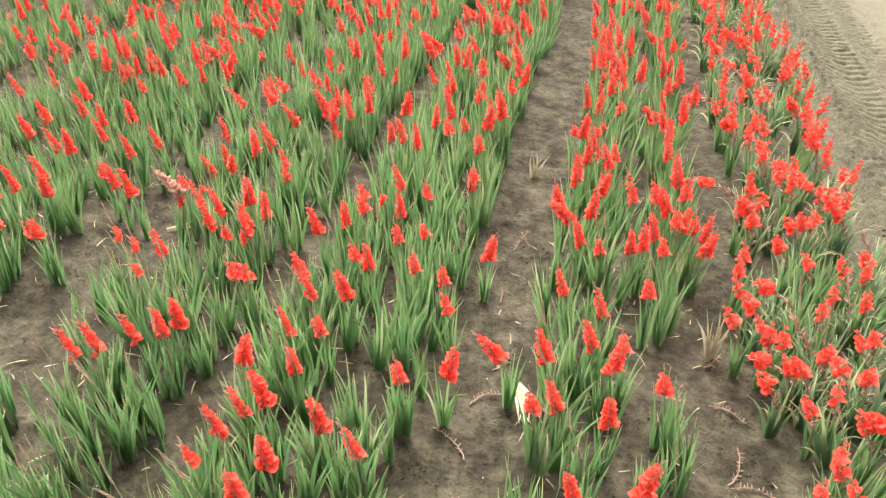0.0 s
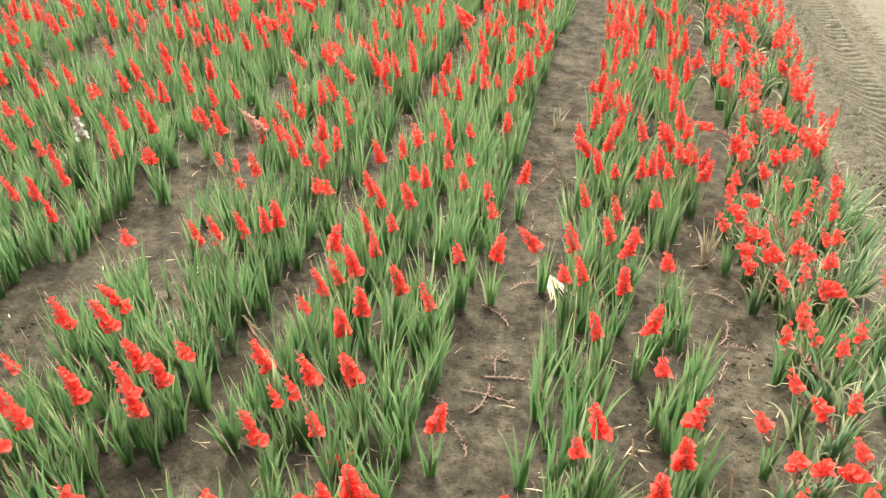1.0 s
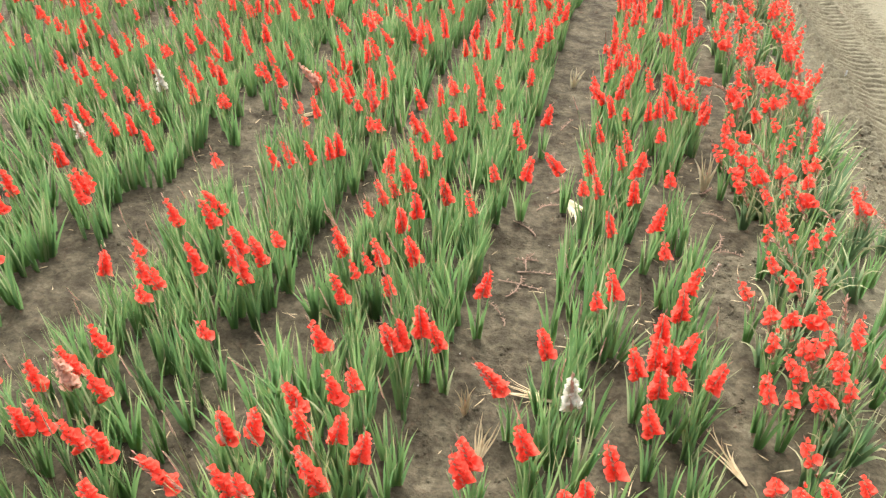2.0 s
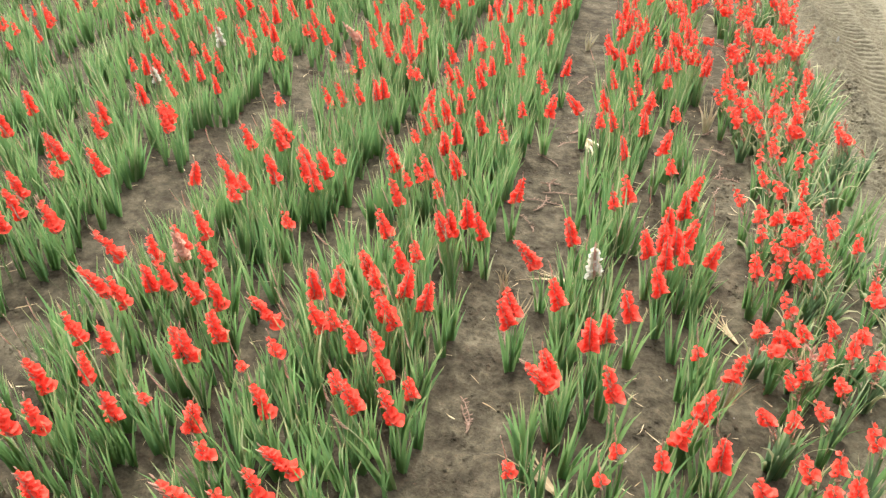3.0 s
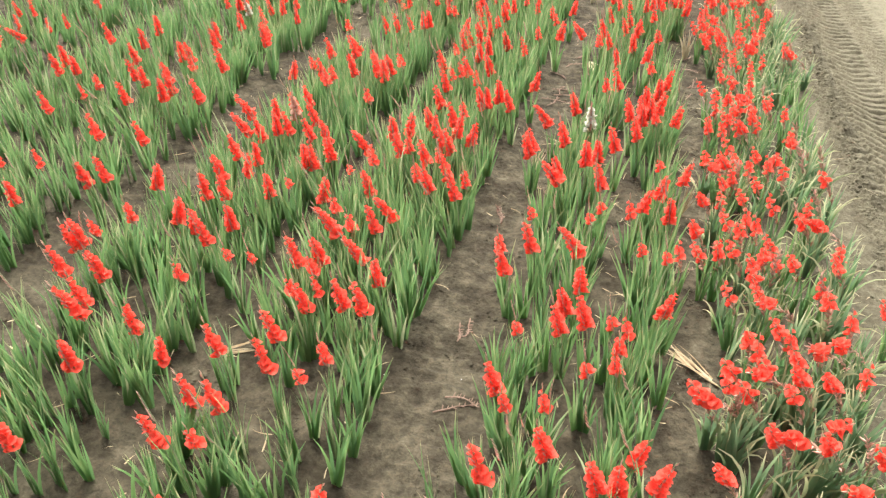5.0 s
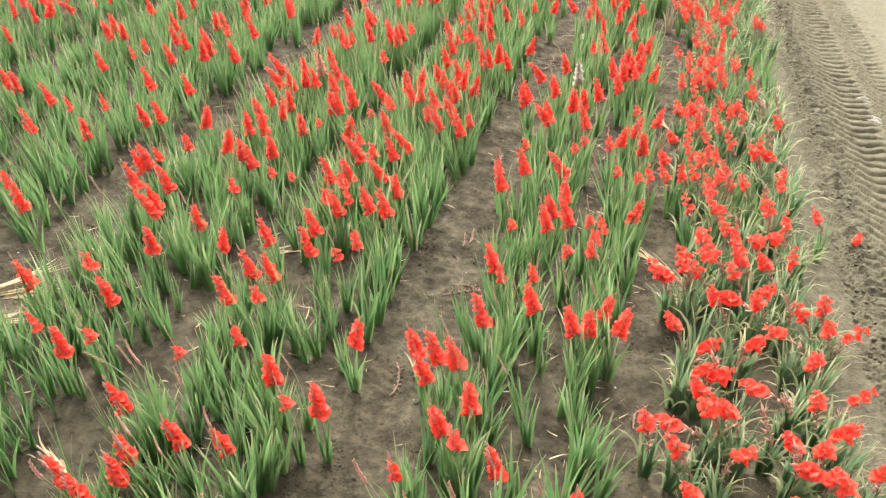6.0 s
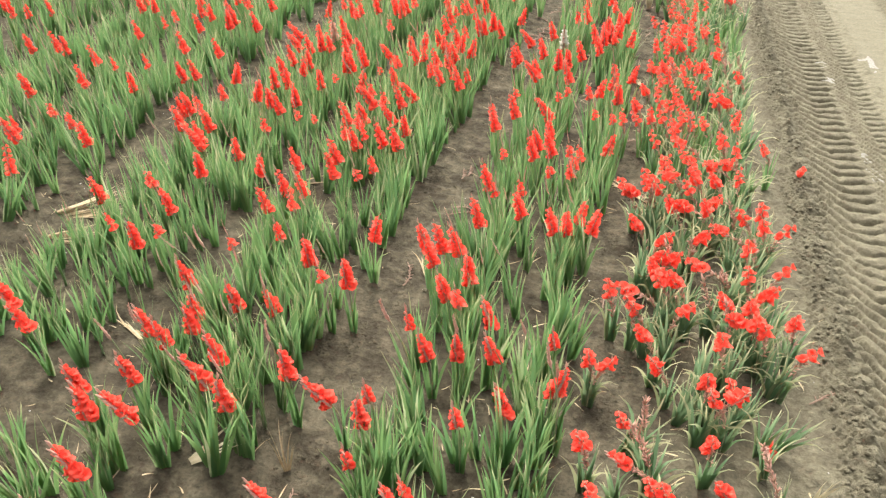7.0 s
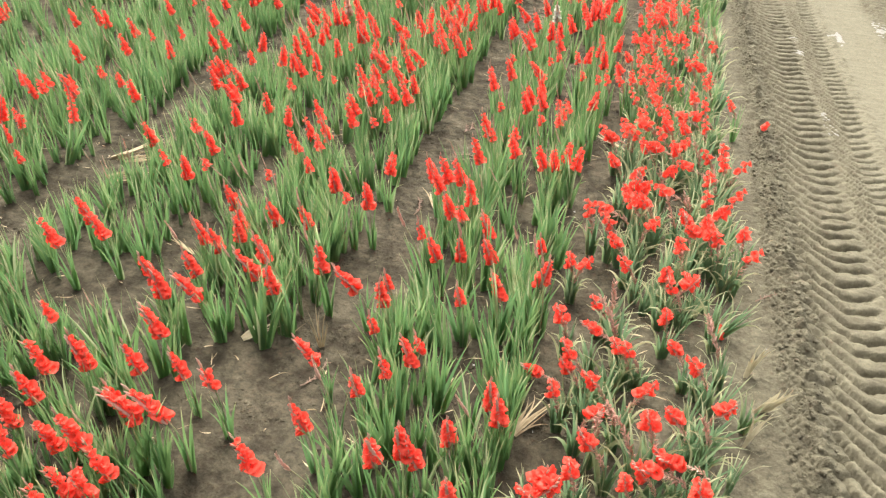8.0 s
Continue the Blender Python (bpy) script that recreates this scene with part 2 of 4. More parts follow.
def bud_buf(length, width, fine=True):
    b = Buf()
    if not fine:
        return b.tube([Vector((0, 0, length * s)) for s in (0.0, 0.4, 1.0)], [width * r for r in (0.4, 1.0, 0.1)], 0, 3)
    pts = [Vector((0, 0, length * s)) for s in (0.0, 0.25, 0.6, 0.9, 1.0)]
    return b.tube(pts, [width * r for r in (0.35, 0.9, 1.0, 0.45, 0.08)], 0, 4)


def stem_line(base_h, total, lean, swing, lift=0.0):
    """The points and directions of a flower stem that leans towards -x from base_h on; swing turns the lean towards -y."""
    pts, dirs, p, n = [], [], Vector((0, 0, 0)), 14
    for i in range(n + 1):
        s = i / n
        z = s * total
        k = min(1.0, max(0.0, (z - base_h * 0.35) / (total * 0.6)))
        a = radians(lean) * (k * k * (3 - 2 * k)) - radians(lift) * max(0.0, s - 0.8) * 5
        d = Vector((-math.sin(a) * math.cos(radians(swing)), -math.sin(a) * math.sin(radians(swing)), math.cos(a)))
        pts.append(p.copy())
        dirs.append(d)
        p = p + d * (total / n)
    return pts, dirs


def on_stem(pts, dirs, s):
    q = s * (len(pts) - 1)
    i = min(int(q), len(pts) - 2)
    return pts[i].lerp(pts[i + 1], q - i), dirs[i].lerp(dirs[i + 1], q - i).normalized()


def facing(p, d, turn, along_stem):
    """The pose of a flower at p on a stem that runs along d: it faces -y, turned by turn, and points up along the stem."""
    f = Vector((math.sin(radians(turn)), -math.cos(radians(turn)), 0))
    f = ((f - d * f.dot(d)).normalized() + d * along_stem).normalized()
    return Matrix.Translation(p) @ f.to_track_quat("Z", "Y").to_matrix().to_4x4()


def spike_plan(rng, base_h, total, lean, swing, first, last, n_flowers, size, spent_from=None):
    """Where the flowers, buds and withered flowers of one stem sit: lists of poses and sizes."""
    pts, dirs = stem_line(base_h, total, lean, swing, rng.uniform(-10, 25))
    flowers, buds, spent = [], [], []
    if n_flowers > 5:
        n_flowers += rng.randint(-2, 1)
    for i in range(n_flowers):
        s = first + (last - first) * i / max(1, n_flowers - 1)
        p, d = on_stem(pts, dirs, s)
        side = 1 if i % 2 else -1
        z = size * (1.16 - 0.72 * (i / n_flowers) ** 1.3) * rng.uniform(0.88, 1.14)
        flowers.append((facing(p, d, side * 90 + rng.uniform(-40, 40), rng.uniform(0.5, 1.25)) @ Matrix.Translation((0, 0, 0.004)), z))
        # each flower grows from a pale sheath on the front of the stem
        q = (d + facing(p, d, side * 25, 0.0).to_3x3() @ Vector((0, 0, 0.3))).normalized()
        buds.append((Matrix.Translation(p + Vector((0, -0.016, 0))) @ q.to_track_quat("Z", "Y").to_matrix().to_4x4(), 0.058))
    s, i = last + 0.03, 0
    while s < 1.0:
        p, d = on_stem(pts, dirs, s)
        side = 1 if i % 2 else -1
        m = facing(p, d, side * 55, 0.0)
        q = (m.to_3x3() @ Vector((0, 0, 1)) * 0.22 + d).normalized()
        buds.append((Matrix.Translation(p) @ q.to_track_quat("Z", "Y").to_matrix().to_4x4(), 0.05 * (1.15 - 0.5 * (s - last) / max(0.05, 1 - last))))
        s += 0.022
        i += 1
    if spent_from is not None:
        s = spent_from
        while s < first:
            p, d = on_stem(pts, dirs, s)
            f = facing(p, d, rng.uniform(-170, 170), 0.0).to_3x3() @ Vector((0, 0, 1))
            q = (f * rng.uniform(0.25, 0.7) + d * rng.uniform(0.4, 1.0)).normalized()
            spent.append((Matrix.Translation(p) @ q.to_track_quat("Z", "Y").to_matrix().to_4x4(), 0.042 * rng.uniform(0.6, 1.2)))
            s += 0.006
    return pts, flowers, buds, spent


def stem_radii(n):
    return [0.0065 - 0.004 * i / n for i in range(n + 1)]


FLORETS = []
for k in range(5):
    FLORETS.append(floret_buf(random.Random(40 + k), 1.0))
SMALL_FLORETS = [floret_buf(random.Random(60 + k), 1.0, False) for k in range(5)]
BUD_SHAPE = bud_buf(1.0, 0.13)
SPENT_SHAPE = bud_buf(1.0, 0.11)
SMALL_BUD, SMALL_SPENT = bud_buf(1.0, 0.12, False), bud_buf(1.0, 0.15, False)

# Kinds of plant: leaf count, height, spread, droop, stem (bare height, total, lean, swing, flowers from, to, count, size, withered from)
YOUNG = dict(n=8, tall=0.6, spread=11.5, droop=14, width=0.025)
AGED = dict(n=7, tall=0.56, spread=10, droop=24, width=0.037)
STEMS = {
    "bare": None, "aged_bare": None,
    "left": (0.34, 0.74, 19, 12, 0.57, 0.91, 14, 0.0415, None),
    "far_left": (0.32, 0.75, 40, 10, 0.57, 0.91, 14, 0.041, None),
    "upright": (0.36, 0.73, 7, 40, 0.58, 0.91, 14, 0.0415, None),
    "right": (0.34, 0.73, 13, 168, 0.58, 0.91, 13, 0.041, None),
    "opening": (0.4, 0.76, 16, 20, 0.62, 0.74, 5, 0.03, None),
    "budding": (0.4, 0.74, 16, 30, 0.76, 0.76, 0, 0.03, None),
    "few": (0.38, 0.71, 13, 30, 0.66, 0.88, 9, 0.036, 0.61),
    "slender_left": (0.34, 0.74, 19, 12, 0.58, 0.91, 14, 0.032, None),
    "slender": (0.36, 0.73, 7, 40, 0.59, 0.91, 14, 0.032, None),
    "slim_left": (0.27, 0.7, 32, 10, 0.66, 0.94, 8, 0.0355, 0.48),
    "slim": (0.29, 0.67, 14, 25, 0.66, 0.94, 8, 0.0355, 0.48),
    "aged_spent": (0.26, 0.58, 28, 20, 0.95, 0.95, 0, 0.03, 0.45),
    "aged_left": (0.24, 0.68, 34, 8, 0.72, 0.96, 7, 0.045, 0.4),
    "aged_far": (0.23, 0.74, 62, 15, 0.74, 0.96, 7, 0.045, 0.42),
    "aged_up": (0.25, 0.62, 18, 40, 0.71, 0.96, 7, 0.045, 0.4),
    "aged_right": (0.24, 0.62, 26, 160, 0.73, 0.96, 6, 0.045, 0.42),
}
WORDS = {
    "bare": "green gladiolus with sword leaves and no flower", "aged_bare": "yellowing gladiolus with curled leaves and no flower", "left": "red gladiolus in full bloom, its spike leaning sideways",
    "far_left": "red gladiolus in full bloom with a spike bent far over", "upright": "red gladiolus in full bloom on an upright spike",
    "right": "red gladiolus in bloom, its spike tipped towards the lane", "opening": "gladiolus with its lowest red flowers opening below buds",
    "budding": "gladiolus with a closed pinkish bud spike", "few": "gladiolus with only a few red flowers on its spike",
    "aged_left": "ageing red gladiolus, withered below the last flowers, leaves curling", "aged_far": "ageing gladiolus bent over the soil, yellowing leaves, last red flowers",
    "aged_up": "ageing red gladiolus with pale curled leaf tips", "aged_right": "ageing red gladiolus drooping towards the lane",
    "slender_left": "red gladiolus with a slender spike leaning sideways", "slender": "red gladiolus with a slender upright spike",
    "slim_left": "red gladiolus with few small flowers on a leaning spike", "slim": "red gladiolus with few small flowers on an upright spike",
    "aged_spent": "yellowing gladiolus with a brownish withered flower spike",
}
PIECES = {}


def shared(key, build):
    if key not in PIECES:
        PIECES[key] = build()
    return PIECES[key]


def petals_of(colour):
    return {"red": RED, "white": WHITE, "peach": PEACH}[colour]


def gladiolus(kind, seed, colour="red"):
    """One plant as a thing: blades, and a flower stem that carries flowers and a bud tip."""
    rng = random.Random(seed)
    aged = kind.startswith("aged")
    look_ = AGED if aged else YOUNG
    root = tagged(new("gladiolus_plant"), WORDS[kind], "flower", "gladioli in the near beds")
    for buf, m in fan_leaves(rng, **look_):
        part("leaf", buf_mesh("leaf", buf, OLD_LEAF if aged else LEAF), root, m)
    if aged:
        for buf, m in curled_leaves(random.Random(seed + 5), look_["tall"], look_["width"]):
            part("curled_leaf", buf_mesh("curled_leaf", buf, CURL), root, m, "pale dried leaf arching over")
    if STEMS[kind]:
        pts, flowers, buds, spent = spike_plan(rng, *STEMS[kind])
        b = Buf().tube(pts, stem_radii(len(pts) - 1), 0, 5)
        stem = part("flower_stem", buf_mesh("flower_stem", b, STEM), root)
        for i, (m, z) in enumerate(flowers):
            me = shared(("floret", i % 5, colour), lambda: buf_mesh("floret", FLORETS[i % 5], petals_of(colour)))
            part("floret", me, stem, m @ Matrix.Scale(z, 4), "" if colour == "red" else colour + " floret")
        if buds:
            b = Buf()
            for m, z in buds:
                b.add(BUD_SHAPE, m @ Matrix.Scale(z, 4))
            part("bud_tip", buf_mesh("bud_tip", b, BUD), stem, None, "pinkish closed buds")
        if spent:
            b = Buf()
            for m, z in spent:
                b.add(SPENT_SHAPE, m @ Matrix.Scale(z, 4))
            part("withered_spike", buf_mesh("withered_spike", b, SPENT), stem, None, "brownish withered flowers")
    return root


def joined_plant(kind, seed):
    """The same plant in one buffer, for the far parts of the beds."""
    rng = random.Random(seed)
    aged = kind.startswith("aged")
    b = Buf()
    for buf, m in fan_leaves(rng, steps=4, **(AGED if aged else YOUNG)):
        b.add(buf, m, 1 if aged else 0)
    if aged:
        for buf, m in curled_leaves(random.Random(seed + 5), AGED["tall"], AGED["width"]):
            b.add(buf, m, 6)
    if STEMS[kind]:
        pts, flowers, buds, spent = spike_plan(rng, *STEMS[kind])
        b.tube(pts[::2], stem_radii(len(pts) - 1)[::2], 3, 3)
        for i, (m, z) in enumerate(flowers):
            b.add(SMALL_FLORETS[i % 5], m @ Matrix.Scale(z * 0.95, 4), 2)
        for m, z in buds[::2]:
            b.add(SMALL_BUD, m @ Matrix.Scale(z, 4), 4)
        for m, z in spent[::3]:
            b.add(SMALL_SPENT, m @ Matrix.Scale(z * 1.4, 4), 5)
    return b.arrays()


# ---------------------------------------------------------------- ground
def bars(u, y, x, pitch, seed):
    """Bars of a tyre print across a rut, u from 0 to 1: rounded slabs with a narrow groove between them, swept up towards the field."""
    line = 0.42 * (1 - u / 0.5) ** 1.2 if u < 0.5 else 0.09 * ((u - 0.5) / 0.5) ** 2
    k = ((y - line + 0.04 * noise.noise((x * 4, y * 4, seed)) + 0.02 * noise.noise((x * 13, y * 11, seed))) / pitch) % 1.0
    slab = 0.8 + 0.2 * math.sin(math.pi * k) - 1.25 * math.exp(-((k - 0.12) / 0.08) ** 2) - 0.3 * math.exp(-((k - 0.98) / 0.12) ** 2)
    return slab * min(1.0, 7 * u, 7 * (1 - u))


def rut(x, y, x0, wide, deep, tall, pitch, seed):
    u = (x - x0 - 0.02 * noise.noise((1.0, y * 0.8, seed))) / wide
    if not 0 < u < 1:
        return 0.0
    worn = min(1.15, max(0.6, 0.95 + 0.6 * noise.noise((x * 1.5, y * 0.9, seed + 3))))
    return -deep * min(1.0, 8 * u, 8 * (1 - u)) + tall * worn * bars(u, y, x, pitch, seed) + 0.012 * noise.noise((x * 9, y * 20, seed))


def tyre(x, y):
    """Relief of the lane: worn wheel tracks, and a crumbled edge beside the field."""
    edge = math.exp(-((x - 2.58) / 0.07) ** 2) + 0.5 * math.exp(-((x - 3.72) / 0.08) ** 2)
    h = 0.06 * edge * max(0.0, 0.5 + noise.noise((x * 6, y * 5, 3.0)) + 0.8 * noise.noise((x * 16, y * 16, 6.0)))
    # an older, fainter print on the shoulder
    h += rut(x, y, 2.36, 0.42, 0.014, 0.03, 0.13, 41.0)
    h += rut(x, y, 2.64, 0.6, 0.05, 0.066, 0.17, 1.0)
    h += rut(x, y, 3.22, 0.44, 0.034, 0.046, 0.15, 12.0)
    h += rut(x, y, 4.4, 0.6, 0.03, 0.04, 0.19, 23.0)
    return h


def soil_height(x, y):
    h = 0.03 * noise.noise((x * 1.1, y * 1.1, 0.0)) + 0.02 * noise.noise((x * 4.5, y * 4.5, 7.0))
    rough = max(0.2, 0.6 + 1.2 * noise.noise((x * 1.3, y * 1.3, 8.0)))
    h += rough * (0.019 * noise.noise((x * 10, y * 10, 4.0)) + 0.012 * noise.noise((x * 23, y * 23, 5.0)))
    if x < 2.3:
        # beds stand a little higher than the paths between them
        h += 0.025 * math.cos(2 * math.pi * (x - 0.25) / 1.45)
        return h
    return h * 0.55 + tyre(x, y) + 0.012 * abs(noise.noise((x * 18, y * 18, 2.0)))


def lines(*spans):
    out = []
    for a_, b_end, step in spans:
        n = max(1, round((b_end - a_) / step))
        out += [a_ + (b_end - a_) * i / n for i in range(n)]
    return out + [spans[-1][1]]


xs = lines((-2500, -60, 500), (-60, -12, 8), (-12, -5, 0.25), (-5, -3.8, 0.12), (-3.8, 2.3, 0.075), (2.3, 3.8, 0.02), (3.8, 5.1, 0.05), (5.1, 6.0, 0.2), (6, 60, 9), (60, 2500, 500))
ys = lines((-2500, -60, 500), (-60, -12, 8), (-12, -7.8, 0.1), (-7.8, 3.4, 0.0125), (3.4, 13.6, 0.024), (13.6, 16, 0.3), (16, 60, 8), (60, 2500, 500))
v = np.array([(x, y, soil_height(x, y)) for y in ys for x in xs], np.float32)
nx = len(xs)
i0 = (np.arange(len(ys) - 1)[:, None] * nx + np.arange(nx - 1)[None, :]).ravel()
f = np.stack([i0, i0 + 1, i0 + nx + 1, i0 + nx], 1).astype(np.int32)
ground = new("ground", mesh_of("ground", v, f, np.zeros(len(v), np.float32), np.zeros(len(f), np.int32), [SOIL]))
tagged(ground, "grey-brown field soil with a tyre-marked lane", "soil", "", "structure")

# ---------------------------------------------------------------- beds
# each line of plants: x, half width, plants a metre without a listed spike
LINES = [(-10.9, 0.24, 8), (-10.3, 0.24, 9), (-9.5, 0.24, 10), (-8.9, 0.24, 11), (-8.1, 0.24, 14), (-7.5, 0.24, 15), (-6.85, 0.24, 18),
         (-5.9, 0.25, 22), (-5.35, 0.25, 22), (-4.7, 0.25, 23), (-4.1, 0.26, 23), (-2.98, 0.26, 28), (-2.39, 0.26, 28),
         (-1.59, 0.23, 29), (-1.03, 0.22, 27), (0.02, 0.2, 17), (0.36, 0.12, 3), (0.68, 0.15, 15), (1.42, 0.27, 9), (1.95, 0.2, 9)]
# lines that close a path further along the field: x, half width, plants a metre, from y
CLOSED = [(-3.58, 0.2, 8, 4.9)]
BEDS = (-10.6, -9.2, -7.5, -5.6, -4.4, -2.7, -1.3, 0.35, 1.7)
# bare patches of soil: x from, x to, y from, y to
GAPS = [(-1.9, -1.58, 0.7, 1.2), (-1.65, -1.0, -3.5, -2.9), (-1.15, -0.7, -4.35, -3.95), (-1.4, -0.1, -7.1, -6.1), (-2.75, -1.7, -6.2, -5.5), (0.3, 0.6, -1.8, 2.6),
        (0.35, 0.75, 3.1, 3.9), (0.7, 1.15, 3.2, 4.5), (0.78, 1.27, 1.4, 4.6), (-0.35, -0.08, 2.7, 3.5), (-1.3, -0.9, 2.75, 3.2), (-3.4, -2.9, 2.4, 3.3), (-3.3, -2.85, 3.6, 4.3), (-2.35, -2.05, -4.9, -4.5), (2.05, 2.4, -5.6, -5.0)]
# where the flower spikes stand over each bed, by kind
BED_ONE = []
BED_ONE += [(-4.31, -3.46), (-3.68, -3.38), (-3.98, -3.17), (-4.37, -2.96), (-4.99, -2.56), (-4.58, -2.24), (-4.03, -2.18), (-3.73, -1.75), (-4.16, -1.72), (-4.61, -1.68), (-3.67, -1.61), (-4.93, -1.59), (-5.34, -1.53), (-5.86, -1.5), (-5.5, -1.48), (-4.12, -1.08), (-3.76, -0.96), (-5.08, -0.58), (-4.9, -0.26), (-4.43, -0.25), (-4.03, -0.19), (-4.88, -0.05), (-3.75, -0.04), (-5.5, 0.12), (-4.52, 0.2), (-5.37, 0.24), (-4.29, 0.28), (-5.56, 0.33), (-4.75, 0.35), (-4.15, 0.54), (-5.01, 0.75), (-3.94, 0.76)]
BED_ONE += [(-4.39, 0.87), (-4.56, 0.98), (-5.16, 1.15), (-5.64, 1.18), (-4.34, 1.32), (-4.45, 1.56), (-5.26, 1.6), (-3.92, 1.73), (-4.47, 2.16), (-4.26, 2.34), (-3.92, 2.6), (-4.36, 2.74), (-4.21, 2.8), (-4.86, 2.84), (-5.06, 2.88), (-4.85, 3.0), (-4.14, 3.05), (-4.46, 3.35), (-4.68, 3.46), (-5.05, 3.51), (-3.72, 3.56), (-4.04, 3.6), (-5.43, 3.68), (-5.5, 3.88), (-4.33, 3.92), (-5.42, 3.98), (-5.86, 4.01), (-5.28, 4.02), (-4.28, 4.08), (-4.0, 4.09), (-4.23, 4.32), (-3.46, 4.32)]
BED_ONE += [(-4.99, 4.34), (-3.66, 4.41), (-3.77, 4.46), (-5.54, 4.51), (-5.03, 4.66), (-5.03, 4.75), (-6.18, 4.78), (-4.31, 4.79), (-4.49, 4.82), (-5.62, 4.85), (-3.85, 4.92), (-5.52, 4.97), (-4.94, 5.05), (-4.21, 5.08), (-3.72, 5.14), (-6.3, 5.24), (-4.36, 5.32), (-4.97, 5.33), (-4.16, 5.47), (-4.71, 5.51), (-5.52, 5.68), (-6.22, 5.93), (-5.0, 5.95), (-5.41, 6.06), (-4.45, 6.12), (-4.89, 6.45), (-4.27, 6.51), (-4.57, 6.66), (-3.88, 6.75), (-4.33, 6.99)]
BED_TWO = {
    "left": [(-2.63, -5.84), (-2.41, -5.62), (-2.66, -5.45), (-2.37, -4.13), (-2.99, -4.13), (-2.7, -3.11), (-3.07, -2.85), (-2.78, -2.84), (-3.25, -2.53), (-3.19, -2.51), (-2.38, -2.23), (-2.72, -1.41), (-2.8, -1.02), (-2.74, -0.68), (-2.21, -0.47), (-2.38, -0.46), (-2.61, -0.4), (-2.49, -0.11), (-2.72, -0.02), (-3.78, 0.01), (-4.08, 0.01), (-2.67, 0.18), (-2.81, 0.84), (-2.54, 1.02), (-2.31, 1.13), (-2.22, 1.29), (-2.4, 1.35), (-3.03, 1.56), (-2.74, 1.57), (-3.87, 1.62), (-2.72, 2.59), (-2.6, 2.64), (-2.48, 2.81), (-2.37, 4.08), (-2.6, 4.13), (-2.86, 4.29)],
    "far_left": [(-2.66, -3.23), (-2.94, -0.62), (-3.11, -0.24), (-2.8, 1.77)],
    "upright": [(-2.3, -4.64), (-2.42, -3.58), (-2.3, -3.18), (-2.52, -2.11), (-2.3, -1.99), (-2.66, -1.72), (-2.55, -1.65), (-2.27, -1.45), (-2.58, -1.04), (-2.12, -0.96), (-2.19, -0.93), (-2.05, -0.76), (-2.69, -0.45), (-2.84, -0.16), (-2.18, 1.01), (-2.32, 2.87), (-2.29, 3.0)],
    "right": [(-2.65, -2.09), (-3.14, -1.63), (-2.54, -1.27), (-3.17, 0.92)],
    "opening": [(-2.16, -4.55), (-2.05, -2.46), (-2.14, -1.35), (-2.72, 3.29)],
    "few": [(-2.58, -4.52), (-2.63, -3.94), (-2.28, -2.69), (-3.17, -2.37), (-2.99, -2.19), (-3.74, -1.76), (-2.15, 0.44), (-2.65, 0.59), (-2.65, 0.75), (-3.05, 1.14), (-2.15, 1.46), (-3.91, 1.8), (-3.14, 2.4), (-2.15, 3.46), (-2.08, 3.5), (-3.68, 3.59)],
}
